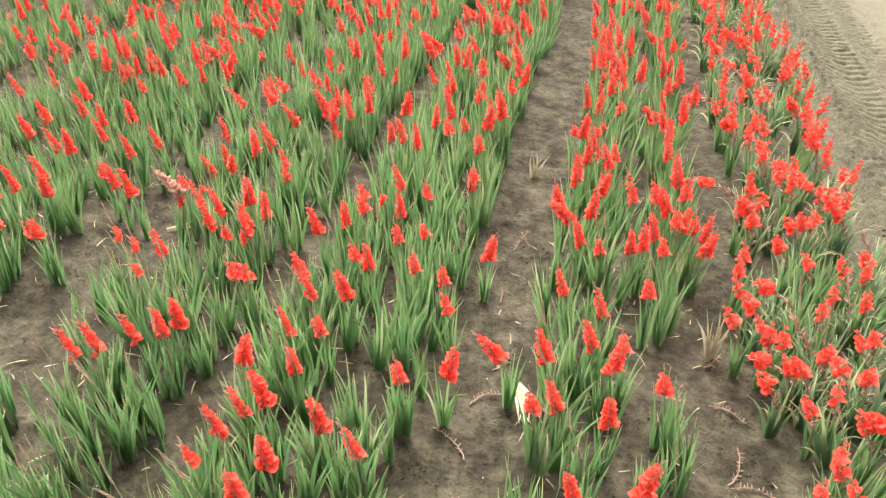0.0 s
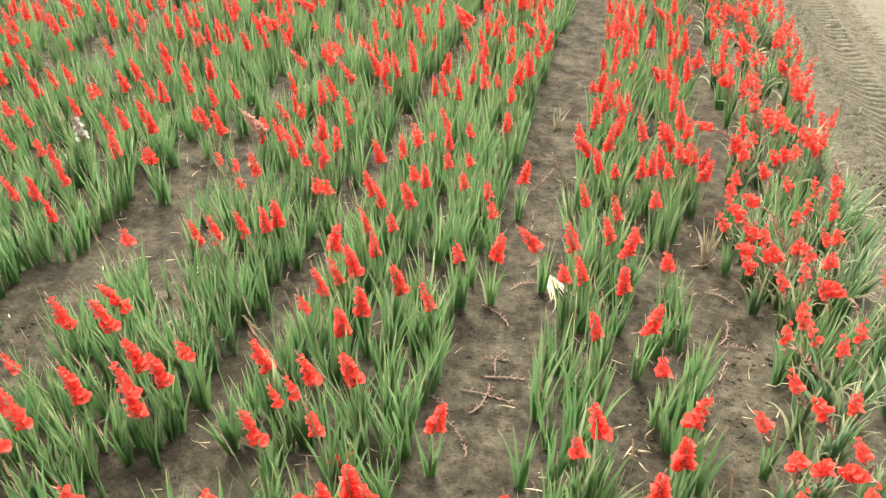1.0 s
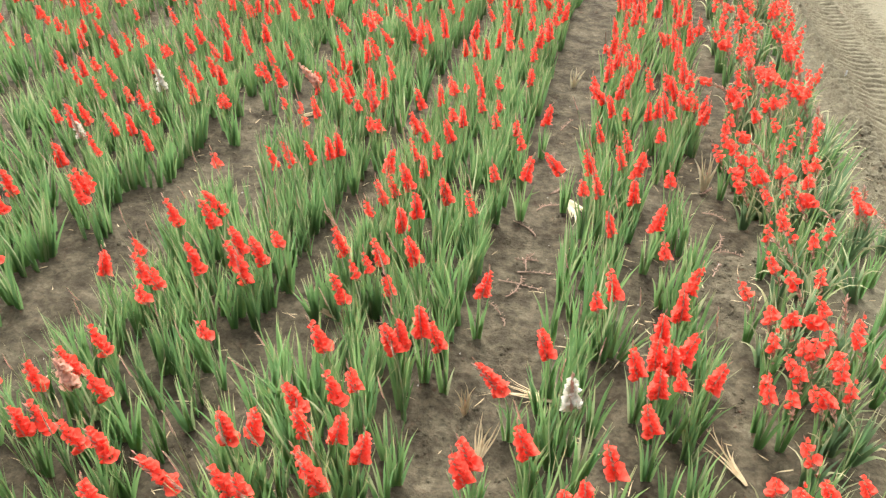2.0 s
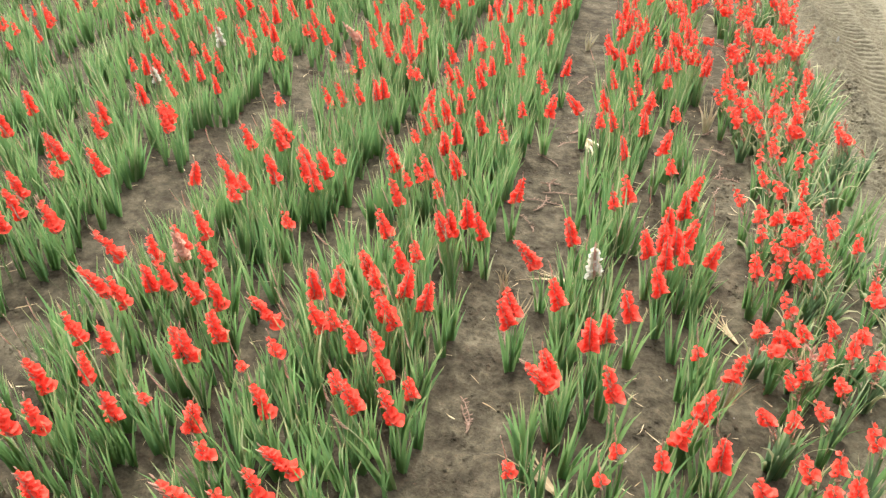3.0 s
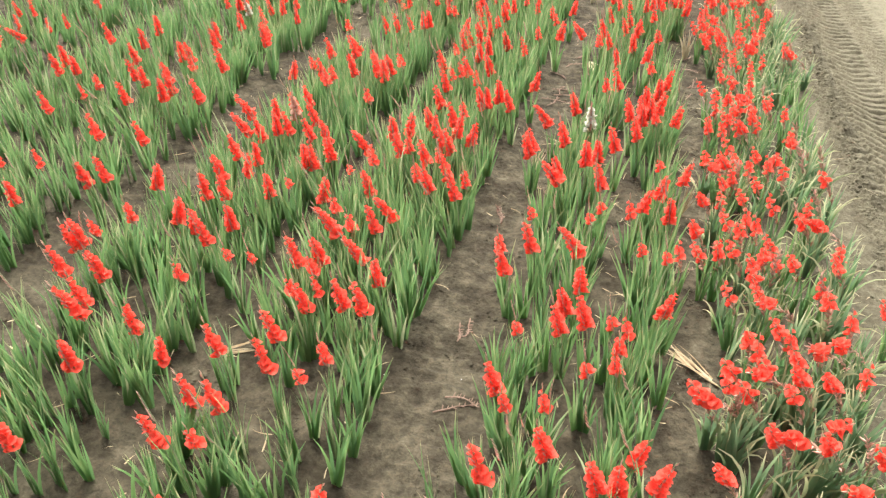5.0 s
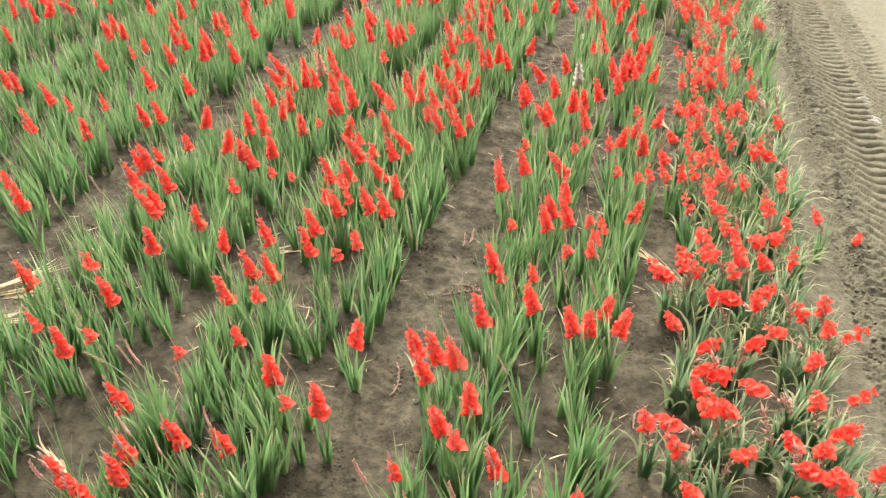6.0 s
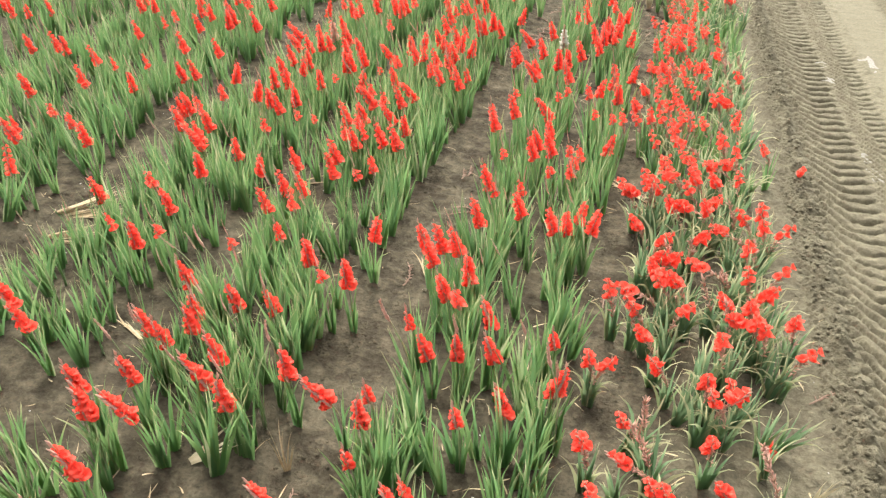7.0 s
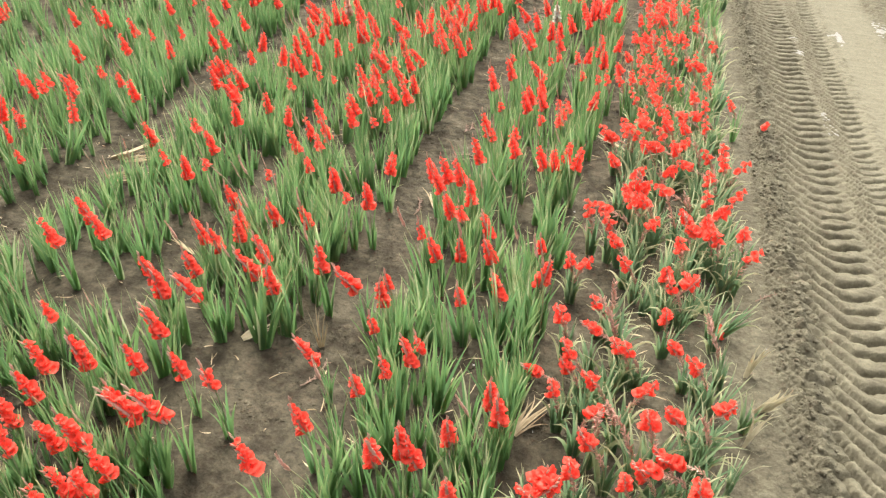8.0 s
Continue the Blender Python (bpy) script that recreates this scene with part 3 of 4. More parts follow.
BED_THREE = {
    "left": [(-1.12, -7.61), (-1.03, -7.45), (-1.4, -7.37), (-1.27, -7.34), (-1.76, -7.1), (-1.83, -6.91), (-1.62, -6.82), (-1.33, -6.76), (-1.09, -6.69), (-1.36, -6.49), (-1.79, -5.94), (-1.55, -5.8), (-1.14, -5.54), (-1.58, -5.44), (-1.73, -5.38), (-1.32, -5.02), (-1.07, -5.0), (-1.76, -4.88), (-1.66, -3.92), (-1.49, -3.62), (-1.65, -3.61), (-1.38, -3.27), (-1.74, -3.2), (-1.45, -3.03), (-1.4, -2.71), (-1.03, -2.67), (-1.17, -2.66), (-1.64, -2.31)] + \
        [(-1.5, -2.24), (-1.3, -1.73), (-1.53, -1.22), (-0.87, -1.1), (-1.08, -1.1), (-1.01, -0.81), (-1.23, -0.68), (-1.51, -0.53), (-1.1, -0.41), (-1.17, -0.34), (-1.4, 0.05), (-1.21, 0.15), (-1.45, 0.53), (-1.05, 0.62), (-0.81, 0.78), (-1.52, 1.02), (-1.41, 1.49), (-1.7, 1.51), (-1.18, 1.53), (-1.64, 2.24), (-0.94, 2.28), (-1.6, 2.41), (-1.17, 2.42), (-1.51, 2.49), (-1.62, 3.07), (-1.62, 3.41), (-1.41, 3.47), (-1.79, 3.67), (-1.89, 4.21)],
    "far_left": [(-1.13, -7.11), (-0.99, -7.07), (-1.37, -6.09), (-1.15, -5.72), (-1.27, -2.14), (-1.56, -1.92), (-1.25, -1.57), (-1.82, -0.56)],
    "upright": [(-1.03, -7.59), (-1.71, -7.3), (-1.55, -6.14), (-0.92, -5.85), (-0.69, -5.55), (-1.46, -5.3), (-1.51, -5.17), (-0.7, -4.63), (-1.02, -4.52), (-1.05, -2.33), (-1.66, -0.22), (-1.29, -0.11), (-1.01, 0.71), (-0.91, 0.8), (-1.37, 1.91), (-1.32, 2.12), (-1.44, 2.75), (-1.35, 3.78), (-1.32, 4.45)],
    "right": [(-0.69, -4.08), (-2.0, -3.34), (-1.81, -1.42), (-1.5, -0.2), (-0.93, -0.19), (-1.08, -0.11), (-0.63, 1.35), (-1.74, 2.78), (-0.6, 2.94), (-0.6, 4.19)],
    "opening": [(-0.85, -4.69), (-1.62, -4.49), (-1.11, -3.37), (-1.93, -2.37), (-1.77, -0.98)],
    "few": [(-1.24, -7.04), (-0.81, -6.8), (-1.35, -4.3), (-1.43, -3.91), (-1.06, -3.16), (-1.51, -2.64), (-1.35, -2.6), (-1.47, -2.4), (-1.42, -1.85), (-1.65, -1.59), (-1.18, -1.04), (-0.81, -0.93), (-1.61, -0.87), (-1.11, -0.62), (-1.4, -0.55), (-1.12, 0.21), (-1.21, 1.09), (-1.51, 1.27), (-1.43, 1.32), (-1.68, 2.06), (-0.86, 2.81), (-1.41, 3.06), (-0.75, 3.47), (-0.83, 3.74), (-1.04, 3.8), (-1.46, 3.84), (-1.24, 4.1), (-1.63, 4.51)],
}
BED_FOUR = {
    "left": [(-0.36, -7.22), (0.4, -6.92), (-0.25, -6.87), (0.15, -6.22), (0.52, -5.45), (-0.02, -5.12), (0.37, -5.04), (0.29, -4.76), (-0.05, -4.58), (-0.24, -4.24), (-0.09, -4.12), (-0.21, -4.09), (-0.35, -4.03), (-0.04, -3.69), (0.5, -3.58), (0.23, -3.46), (-0.11, -3.06), (0.16, -2.5), (0.3, -2.41), (0.17, -2.29), (-0.29, -1.97), (-0.16, -1.68), (0.22, -0.67), (-0.13, -0.56), (-0.45, -0.14), (-0.43, -0.05), (0.27, 0.01), (-0.17, 0.06), (0.44, 0.38), (0.35, 0.79), (-0.17, 0.87), (0.18, 1.46), (0.11, 2.29), (-0.03, 2.84), (-0.13, 3.21), (0.12, 3.36), (0.16, 3.66), (-0.09, 3.87), (-0.03, 4.45), (0.48, 4.66), (-0.22, 4.93)],
    "far_left": [(-0.46, -6.32), (-0.47, -5.65), (0.13, -1.64), (-0.15, -0.71), (-0.42, 0.5), (-0.41, 3.15)],
    "upright": [(0.64, -7.1), (0.22, -7.01), (0.35, -6.93), (0.54, -6.72), (0.77, -6.53), (0.7, -6.42), (-0.19, -5.73), (0.17, -5.07), (0.09, -4.45), (0.61, -3.55), (0.24, -2.02), (0.78, -0.94), (0.07, -0.29), (0.16, -0.18), (0.48, 0.65), (0.55, 0.88), (0.46, 0.88), (0.49, 1.13), (0.61, 1.4), (0.26, 2.78), (0.41, 4.44), (0.33, 4.44)],
    "right": [(0.8, -5.23), (0.81, -3.51), (0.7, -3.35), (0.8, -2.08), (0.6, -0.85), (0.71, -0.65), (0.9, -0.25), (0.8, 0.82), (0.64, 0.97), (0.69, 1.7), (0.45, 2.36), (0.28, 3.17), (0.87, 4.61), (0.71, 4.88)],
    "opening": [(0.38, -2.9), (-0.06, -2.61), (0.48, -2.42), (0.78, -1.59), (0.61, -1.55), (-0.2, -1.34), (0.22, -1.29), (0.28, -1.07), (0.68, -0.21)],
    "few": [(-0.03, -6.59), (0.08, -6.42), (0.19, -6.13), (-0.15, -6.01), (0.31, -5.64), (-0.22, -5.54), (-0.18, -4.9), (0.71, -4.81), (0.08, -4.71), (-0.02, -3.19), (0.19, -3.15), (0.53, -2.77), (0.54, -2.6), (0.57, -2.44), (-0.35, -1.75), (0.49, -1.08), (0.6, 0.71), (0.09, 1.25), (0.5, 1.98), (-0.13, 2.76), (0.53, 3.03), (0.31, 3.31), (0.45, 3.89), (0.12, 4.31), (0.54, 4.38)],
}
BED_FIVE = []
BED_FIVE += [(1.02, -6.99), (1.1, -6.93), (1.06, -6.87), (1.19, -6.78), (1.81, -6.77), (1.46, -6.75), (1.57, -6.69), (1.52, -6.66), (1.69, -6.58), (1.25, -6.57), (1.62, -6.54), (1.55, -6.42), (1.27, -6.34), (1.68, -6.28), (1.01, -6.19), (1.96, -6.13), (1.53, -6.13), (1.2, -6.06), (0.85, -6.04), (1.04, -5.94), (1.06, -5.88), (1.78, -5.79), (1.32, -5.75), (1.39, -5.73), (1.65, -5.65), (1.15, -5.6), (0.97, -5.57), (1.61, -5.41), (1.15, -5.3), (1.62, -5.06), (1.76, -5.05), (1.6, -4.93), (1.73, -4.89), (1.05, -4.89), (1.3, -4.85), (0.93, -4.85), (1.22, -4.64), (1.68, -4.62), (2.19, -4.54), (1.95, -4.39), (1.89, -4.37), (1.15, -4.34), (1.78, -4.33)]
BED_FIVE += [(1.48, -4.33), (0.99, -4.25), (1.09, -4.24), (2.15, -4.21), (1.71, -4.19), (1.88, -4.16), (1.29, -4.09), (1.39, -4.08), (1.99, -4.05), (1.34, -4.02), (1.26, -3.91), (1.53, -3.87), (1.88, -3.83), (1.39, -3.75), (2.11, -3.74), (1.3, -3.71), (1.89, -3.53), (1.33, -3.5), (1.59, -3.42), (1.1, -3.35), (1.71, -3.3), (2.03, -3.15), (2.19, -3.13), (1.35, -3.06), (1.61, -3.04), (1.44, -3.04), (1.89, -2.99), (2.03, -2.92), (1.69, -2.87), (1.04, -2.82), (0.98, -2.8), (1.24, -2.73), (1.48, -2.69), (1.15, -2.68), (1.31, -2.62), (1.52, -2.57), (1.16, -2.57), (1.68, -2.57), (1.35, -2.53), (1.87, -2.48), (1.51, -2.43), (1.31, -2.39), (1.66, -2.31)]
BED_FIVE += [(1.28, -2.26), (1.51, -2.23), (1.43, -2.19), (1.8, -2.17), (1.87, -1.99), (1.4, -1.91), (1.17, -1.83), (1.77, -1.8), (1.35, -1.8), (2.14, -1.69), (1.34, -1.62), (1.76, -1.6), (1.34, -1.46), (0.86, -1.43), (0.98, -1.39), (1.41, -1.38), (1.5, -1.36), (1.61, -1.35), (1.12, -1.35), (1.89, -1.33), (1.22, -1.27), (1.93, -1.17), (1.47, -1.16), (0.97, -1.08), (1.28, -1.03), (1.39, -0.96), (1.18, -0.9), (1.34, -0.82), (1.72, -0.79), (1.84, -0.78), (1.52, -0.63), (1.78, -0.63), (1.16, -0.57), (1.03, -0.55), (1.32, -0.44), (1.44, -0.24), (1.19, -0.24), (1.26, -0.15), (1.12, -0.04), (1.67, 0.01), (1.99, 0.02), (1.4, 0.04), (1.55, 0.08)]
BED_FIVE += [(1.21, 0.11), (1.17, 0.18), (1.06, 0.2), (1.3, 0.22), (1.63, 0.23), (1.47, 0.26), (1.23, 0.42), (1.79, 0.61), (1.8, 0.76), (1.21, 0.84), (1.09, 0.84), (1.38, 0.85), (1.33, 0.85), (1.09, 0.95), (1.53, 0.96), (1.48, 1.05), (1.28, 1.06), (1.24, 1.12), (1.5, 1.21), (1.37, 1.22), (1.33, 1.29), (1.16, 1.31), (1.8, 1.31), (1.46, 1.36), (1.63, 1.39), (1.41, 1.53), (1.16, 1.53), (1.29, 1.54), (1.68, 1.55), (1.48, 1.66), (1.03, 1.79), (1.33, 1.92), (1.52, 2.02), (1.22, 2.09), (1.55, 2.51), (1.25, 2.58), (1.41, 2.62), (1.68, 2.67), (1.36, 2.76), (1.38, 2.83), (1.53, 3.06), (1.59, 3.09), (1.97, 3.1)]
BED_FIVE += [(1.29, 3.16), (2.03, 3.16), (1.45, 3.28), (1.1, 3.32), (2.0, 3.37), (1.27, 3.42), (1.65, 3.47), (1.49, 3.48), (1.24, 3.48), (1.09, 3.48), (1.46, 3.61), (1.23, 3.68), (1.16, 3.71), (1.12, 3.76), (1.67, 3.77), (1.76, 3.82), (0.95, 3.83), (1.08, 4.0), (1.5, 4.02), (1.19, 4.18), (1.79, 4.19), (1.61, 4.23), (1.05, 4.23), (1.04, 4.35), (1.86, 4.52), (1.71, 4.54), (1.5, 4.56), (1.1, 4.58), (1.9, 4.69), (1.34, 4.73), (1.46, 5.04), (1.54, 5.05), (1.21, 5.08), (1.63, 5.11), (1.13, 5.26), (1.82, 5.27), (1.31, 5.37), (1.87, 5.56), (1.75, 5.57)]
LISTED = {"one": (-6.3, -3.3, -3.4, 6.5), "two": (-3.3, -2.02, -6.0, 3.4), "three": (-2.02, -0.6, -7.5, 4.3), "four": (-0.6, 1.0, -7.5, 4.7), "five": (1.0, 2.4, -7.0, 5.2)}
LEAFY_MIX = ["bare"] * 7 + ["budding"]
YOUNG_MIX = ["bare"] * 78 + ["left"] * 5 + ["far_left"] + ["upright"] * 3 + ["right"] + ["opening"] * 3 + ["budding"] + ["few"] * 4
AGED_MIX = ["aged_left"] * 6 + ["aged_far"] * 3 + ["aged_up"] * 4 + ["aged_right"] * 2
OUTER_MIX = ["left"] * 5 + ["upright"] * 3 + ["few"]
SLIM_MIX = ["slim"] * 5 + ["slim_left"] * 4 + AGED_MIX[::3]
SLENDER = {"left": "slender_left", "upright": "slender"}
OLD_MIX = ["aged_bare"] * 6 + ["aged_spent"]
NEAR_FROM, NEAR_TO, NEAR_LEFT = -7.2, -4.7, -1.75
BLOOM_HEIGHT = {False: 0.49, True: 0.45}


def in_gap(x, y):
    return any(x0 < x < x1 and y0 < y < y1 for x0, x1, y0, y1 in GAPS)


def listed(x, y):
    return any(x0 < x < x1 and y0 < y < y1 for x0, x1, y0, y1 in LISTED.values())


def seed_of(kind, k):
    return 100 + 17 * k + len(kind)


def bloom_centre(kind, k):
    """The middle of a plant's open flowers, from its foot."""
    r = random.Random(seed_of(kind, k))
    fan_leaves(r, **(AGED if kind.startswith("aged") else YOUNG))
    flowers = spike_plan(r, *STEMS[kind])[1]
    return sum((m.translation for m, z in flowers), Vector()) / len(flowers)


rng = random.Random(11)
spots = []
for bed in (BED_TWO, BED_THREE, BED_FOUR, {"aged": BED_FIVE}, {"mixed": BED_ONE}):
    for name, places in bed.items():
        for x, y in places:
            if name == "aged":
                kind = rng.choice(SLIM_MIX if y > -2.5 else AGED_MIX if x < 1.9 else ["aged_right", "aged_up"])
            else:
                kind = rng.choice(OUTER_MIX) if name == "mixed" else name
            if y > 2.2 and rng.random() < 0.65:
                kind = SLENDER.get(kind, kind)
            k = rng.randrange(4)
            c = bloom_centre(kind, k)
            size = min(1.12, max(0.75, BLOOM_HEIGHT[name == "aged"] * rng.uniform(0.94, 1.06) / c.z))
            turn = rng.uniform(-14, 14)
            foot = Matrix.Rotation(radians(turn), 3, "Z") @ c * size
            spots.append((kind, k, x - foot.x, y - foot.y, turn, size, 0.0))
for lx, half, per_m, y in [(*line, -8.5 if line[0] > -5 else -5.5) for line in LINES] + CLOSED:
    while y < 14.6:
        y += rng.uniform(0.5, 1.5) / per_m
        x = lx + rng.uniform(-1, 1) * half
        if in_gap(x, y):
            continue
        aged = lx > 1
        if aged:
            kind = rng.choice(OLD_MIX if y < -2.5 else OLD_MIX + ["bare"] * 5 if listed(x, y) or y < 0 else SLIM_MIX * 2 + OLD_MIX)
        else:
            kind = rng.choice(LEAFY_MIX if listed(x, y) else YOUNG_MIX[50:] if lx > -0.6 else YOUNG_MIX[20:] if lx > -4 else YOUNG_MIX[40:])
            kind = SLENDER.get(kind, kind)
        spots.append((kind, rng.randrange(4), x, y, rng.uniform(-50, 50), rng.uniform(0.88, 1.05) if aged and STEMS[kind] else rng.uniform(0.75, 1.05) if aged else rng.uniform(0.72, 1.08) if lx < -2 else rng.uniform(0.8, 1.15), rng.gauss(0, 9 if aged else 7)))

# thicker stands of leaves: x from, x to, y from, y to, plants
for x0, x1, y0, y1, count in ((-0.1, 0.8, -7.2, -5.4, 26), (-1.8, -0.85, -8.2, -6.75, 30), (-2.9, -1.9, -7.2, -6.2, 16), (-1.75, -0.85, -5.5, -4.5, 16), (-3.2, -2.15, 1.0, 2.6, 18), (-3.1, -2.2, 2.0, 3.4, 14), (1.35, 1.85, 2.2, 6.5, 24)):
    for i in range(count):
        spots.append((rng.choice(LEAFY_MIX), rng.randrange(4), rng.uniform(x0, x1), rng.uniform(y0, y1), rng.uniform(-50, 50), rng.uniform(0.8, 1.1), rng.gauss(0, 6)))

# flattened plants at the lane's edge
for x, y, turn, tilt in ((1.95, -5.8, 15, 24), (1.86, -6.08, -25, 30), (1.8, -6.4, 30, 22), (1.5, -5.6, 40, -40), (2.02, -5.0, 10, 30)):
    spots.append(("aged_bare", rng.randrange(4), x, y, turn, 1.0, tilt))

near, far = [], []
for spot in spots:
    kind, k, x, y, turn, size, tilt = spot
    stretch = x > NEAR_LEFT and NEAR_FROM < y < NEAR_TO
    (near if stretch else far).append(spot)

MODELS = {}
for kind, k, x, y, turn, size, tilt in near:
    m = pose(x, y, soil_height(x, y) - 0.012, 0, tilt, turn) @ Matrix.Scale(size, 4)
    if (kind, k) in MODELS:
        copy_thing(MODELS[kind, k], m)
    else:
        MODELS[kind, k] = gladiolus(kind, seed_of(kind, k))
        MODELS[kind, k].matrix_basis = m

JOINED = {}
rows_of = {}
for spot in far:
    key = min(range(len(BEDS)), key=lambda i: abs(BEDS[i] - spot[2]))
    rows_of.setdefault(key, []).append(spot)
for key, spots in rows_of.items():
    vs, fs, ss, ms, k0 = [], [], [], [], 0
    for kind, k, x, y, turn, size, tilt in spots:
        if (kind, k) not in JOINED:
            JOINED[kind, k] = joined_plant(kind, seed_of(kind, k))
        v, f, s, m = JOINED[kind, k]
        t = np.array(pose(x, y, soil_height(x, y) - 0.012, 0, tilt, turn).to_3x3(), np.float32) * size
        vs.append(v @ t.T + np.array((x, y, soil_height(x, y) - 0.012), np.float32))
        fs.append(f + k0)
        ss.append(s)
        ms.append(m)
        k0 += len(v)
    bed = new("gladiolus_bed", mesh_of("gladiolus_bed", np.concatenate(vs), np.concatenate(fs), np.concatenate(ss), np.concatenate(ms), [LEAF, OLD_LEAF, RED, STEM, BUD, SPENT, CURL]))
    tagged(bed, "long bed of red gladioli with green sword leaves", "flower bed", "beds of the field", "stuff")

# ---------------------------------------------------------------- single plants of another colour
ODD = [("white", "upright", 0.03, 0.44, "white gladiolus in bloom among the red ones"), ("white", "upright", -4.56, 3.85, "white gladiolus in bloom among the red ones"),
       ("white", "few", -4.6, 2.6, "small white gladiolus among the red ones"), ("peach", "upright", -2.66, -0.12, "pale peach gladiolus in full bloom"),
       ("peach", "far_left", -3.12, 4.37, "pale pink gladiolus with a spike bent over the path")]
for colour, kind, x, y, label in ODD:
    c = bloom_centre(kind, 1)
    size = 0.5 / c.z
    thing = gladiolus(kind, seed_of(kind, 1), colour)
    fx, fy = x - c.x * size, y - c.y * size
    thing.matrix_basis = pose(fx, fy, soil_height(fx, fy) - 0.012) @ Matrix.Scale(size, 4)
    tagged(thing, label, "flower", "gladioli of another colour")


# ---------------------------------------------------------------- dead leaves and stalks on the soil
def dry_leaves(name, label, seed, n, length, spread, droop, m, width=0.022, mat=None):
    """A clump of dead blades, joined at the foot."""
    r = random.Random(seed)
    root = tagged(new(name), label, "dead leaves")
    n = n + n // 3
    for i in range(n):
        u = (i + 0.5) / n * 2 - 1
        buf = leaf_buf(r, length * r.uniform(0.5, 1.1), width * r.uniform(0.5, 1.0), spread * u + r.uniform(-7, 7), (droop + 55) * r.uniform(-1, 1), r.uniform(-0.2, 0.2), 6)
        part("dry_blade", buf_mesh("dry_blade", buf, mat or STRAW), root, Matrix.Translation((0.012 * u, 0.003 * i, 0)))
    root.matrix_basis = m
    return root


def lying(x, y, towards, lift=4.0):
    """A pose flat on the soil: the foot at x, y and the tips towards that heading, in degrees from +x."""
    return pose(x, y, soil_height(x, y) + 0.022, 0, 0, towards - 90) @ pose(0, 0, 0, -90 + lift, 0, 0)


def standing(x, y, turn=0.0, tilt=0.0):
    return pose(x, y, soil_height(x, y) - 0.008, 0, tilt, turn)


dry_leaves("dead_plant", "dead beige gladiolus standing in the path", 1, 9, 0.4, 17, -24, standing(0.92, 3.92, 5), 0.042, PALE)
dry_leaves("dry_leaf_clump", "pale dry leaves hanging over the path edge", 2, 8, 0.5, 11, 12, lying(-0.27, 3.4, -65, 8), 0.03, PALE)
dry_leaves("dry_leaf_clump", "bundle of dry straw-coloured leaves lying in the bed", 3, 8, 0.56, 9, 10, lying(0.0, 0.86, 176, 3))
dry_leaves("dry_leaf_clump", "dry upright leaf stubble beside the path", 4, 10, 0.24, 16, 10, standing(-0.58, 0.62, 20), 0.02)
dry_leaves("dry_leaf_clump", "brown dry leaves leaning out between plants", 5, 7, 0.36, 8, -30, standing(-1.58, 1.28, 10, -64), 0.034)
dry_leaves("dry_leaf_clump", "pale dry leaves lying over the path edge", 6, 6, 0.4, 16, 20, lying(0.03, -1.05, 140, 5))
dry_leaves("dry_leaf_clump", "split bundle of dry leaves lying on the path", 7, 7, 0.5, 11, 10, lying(1.2, -2.23, 138, 3), 0.024)
dry_leaves("dry_leaf_clump", "bundle of dry leaves lying at the foot of the bed", 8, 8, 0.52, 9, 8, lying(0.8, -6.3, 62, 3))
dry_leaves("dry_leaf_clump", "small dry leaf tuft beside the path", 9, 6, 0.26, 24, 20, lying(-0.44, 0.32, 80, 40))
dry_leaves("dry_leaf_clump", "dry straw leaves heaped beside the bed", 10, 16, 0.62, 20, 10, lying(-3.65, -3.95, 32, 8), 0.034)
dry_leaves("dry_leaf_clump", "dry straw leaves heaped beside the bed", 11, 14, 0.55, 22, 10, lying(-3.5, -4.25, 15, 8), 0.034)
dry_leaves("dry_leaf_clump", "pale dry leaf hanging beside the path", 12, 5, 0.34, 9, 12, lying(-0.36, -3.9, 118, 14), 0.024)
dry_leaves("dead_plant", "uprooted pale leaf fan at the edge of the lane", 13, 10, 0.27, 14, -20, standing(2.2, -5.36, 15, 6), 0.044, PALE)
dry_leaves("dead_plant", "uprooted pale leaf fan at the edge of the lane", 14, 10, 0.3, 13, -15, standing(2.24, -5.66, -15, 30), 0.044, PALE)
dry_leaves("dead_plant", "withered pale leaves standing at the lane", 15, 5, 0.34, 9, 30, standing(2.16, -5.95, 20, 10), 0.04, PALE)
dry_leaves("dry_leaf_clump", "dry leaf bundle lying against the bed", 16, 6, 0.34, 15, 15, lying(1.06, -2.12, 140, 10))
dry_leaves("dry_leaf_clump", "dry leaf bundle lying against the bed", 17, 6, 0.4, 12, 15, lying(1.05, 0.55, 128, 12))
dry_leaves("dead_plant", "dead brown gladiolus standing at the path edge", 23, 8, 0.42, 15, 15, standing(0.93, -0.12, 10, 14), 0.018)
dry_leaves("dead_plant", "dead plant with tall bare pale stalks", 18, 6, 0.42, 14, -25, standing(-0.6, -5.86, 0), 0.014)
dry_leaves("dry_leaf_clump", "split pale dry leaves lying beside the bed", 24, 5, 0.34, 20, -20, lying(-1.12, -5.99, 48, 10), 0.03, PALE)
dry_leaves("dry_leaf_clump", "dry leaves lying inside the bed", 19, 7, 0.42, 12, 15, lying(-2.0, -2.85, 25, 5))
dry_leaves("dry_leaf_clump", "dry leaves lying inside the bed", 20, 7, 0.4, 12, 15, lying(-2.05, -5.1, 150, 5))
dry_leaves("dry_leaf_clump", "long dry leaves fallen across the path", 21, 5, 0.5, 9, 12, lying(-3.3, 4.45, 30, 4))
dry_leaves("dry_leaf_clump", "pale dry leaf on the soil of the path", 22, 5, 0.26, 24, 10, standing(-0.53, 6.15, 10, 10), 0.04, PALE)


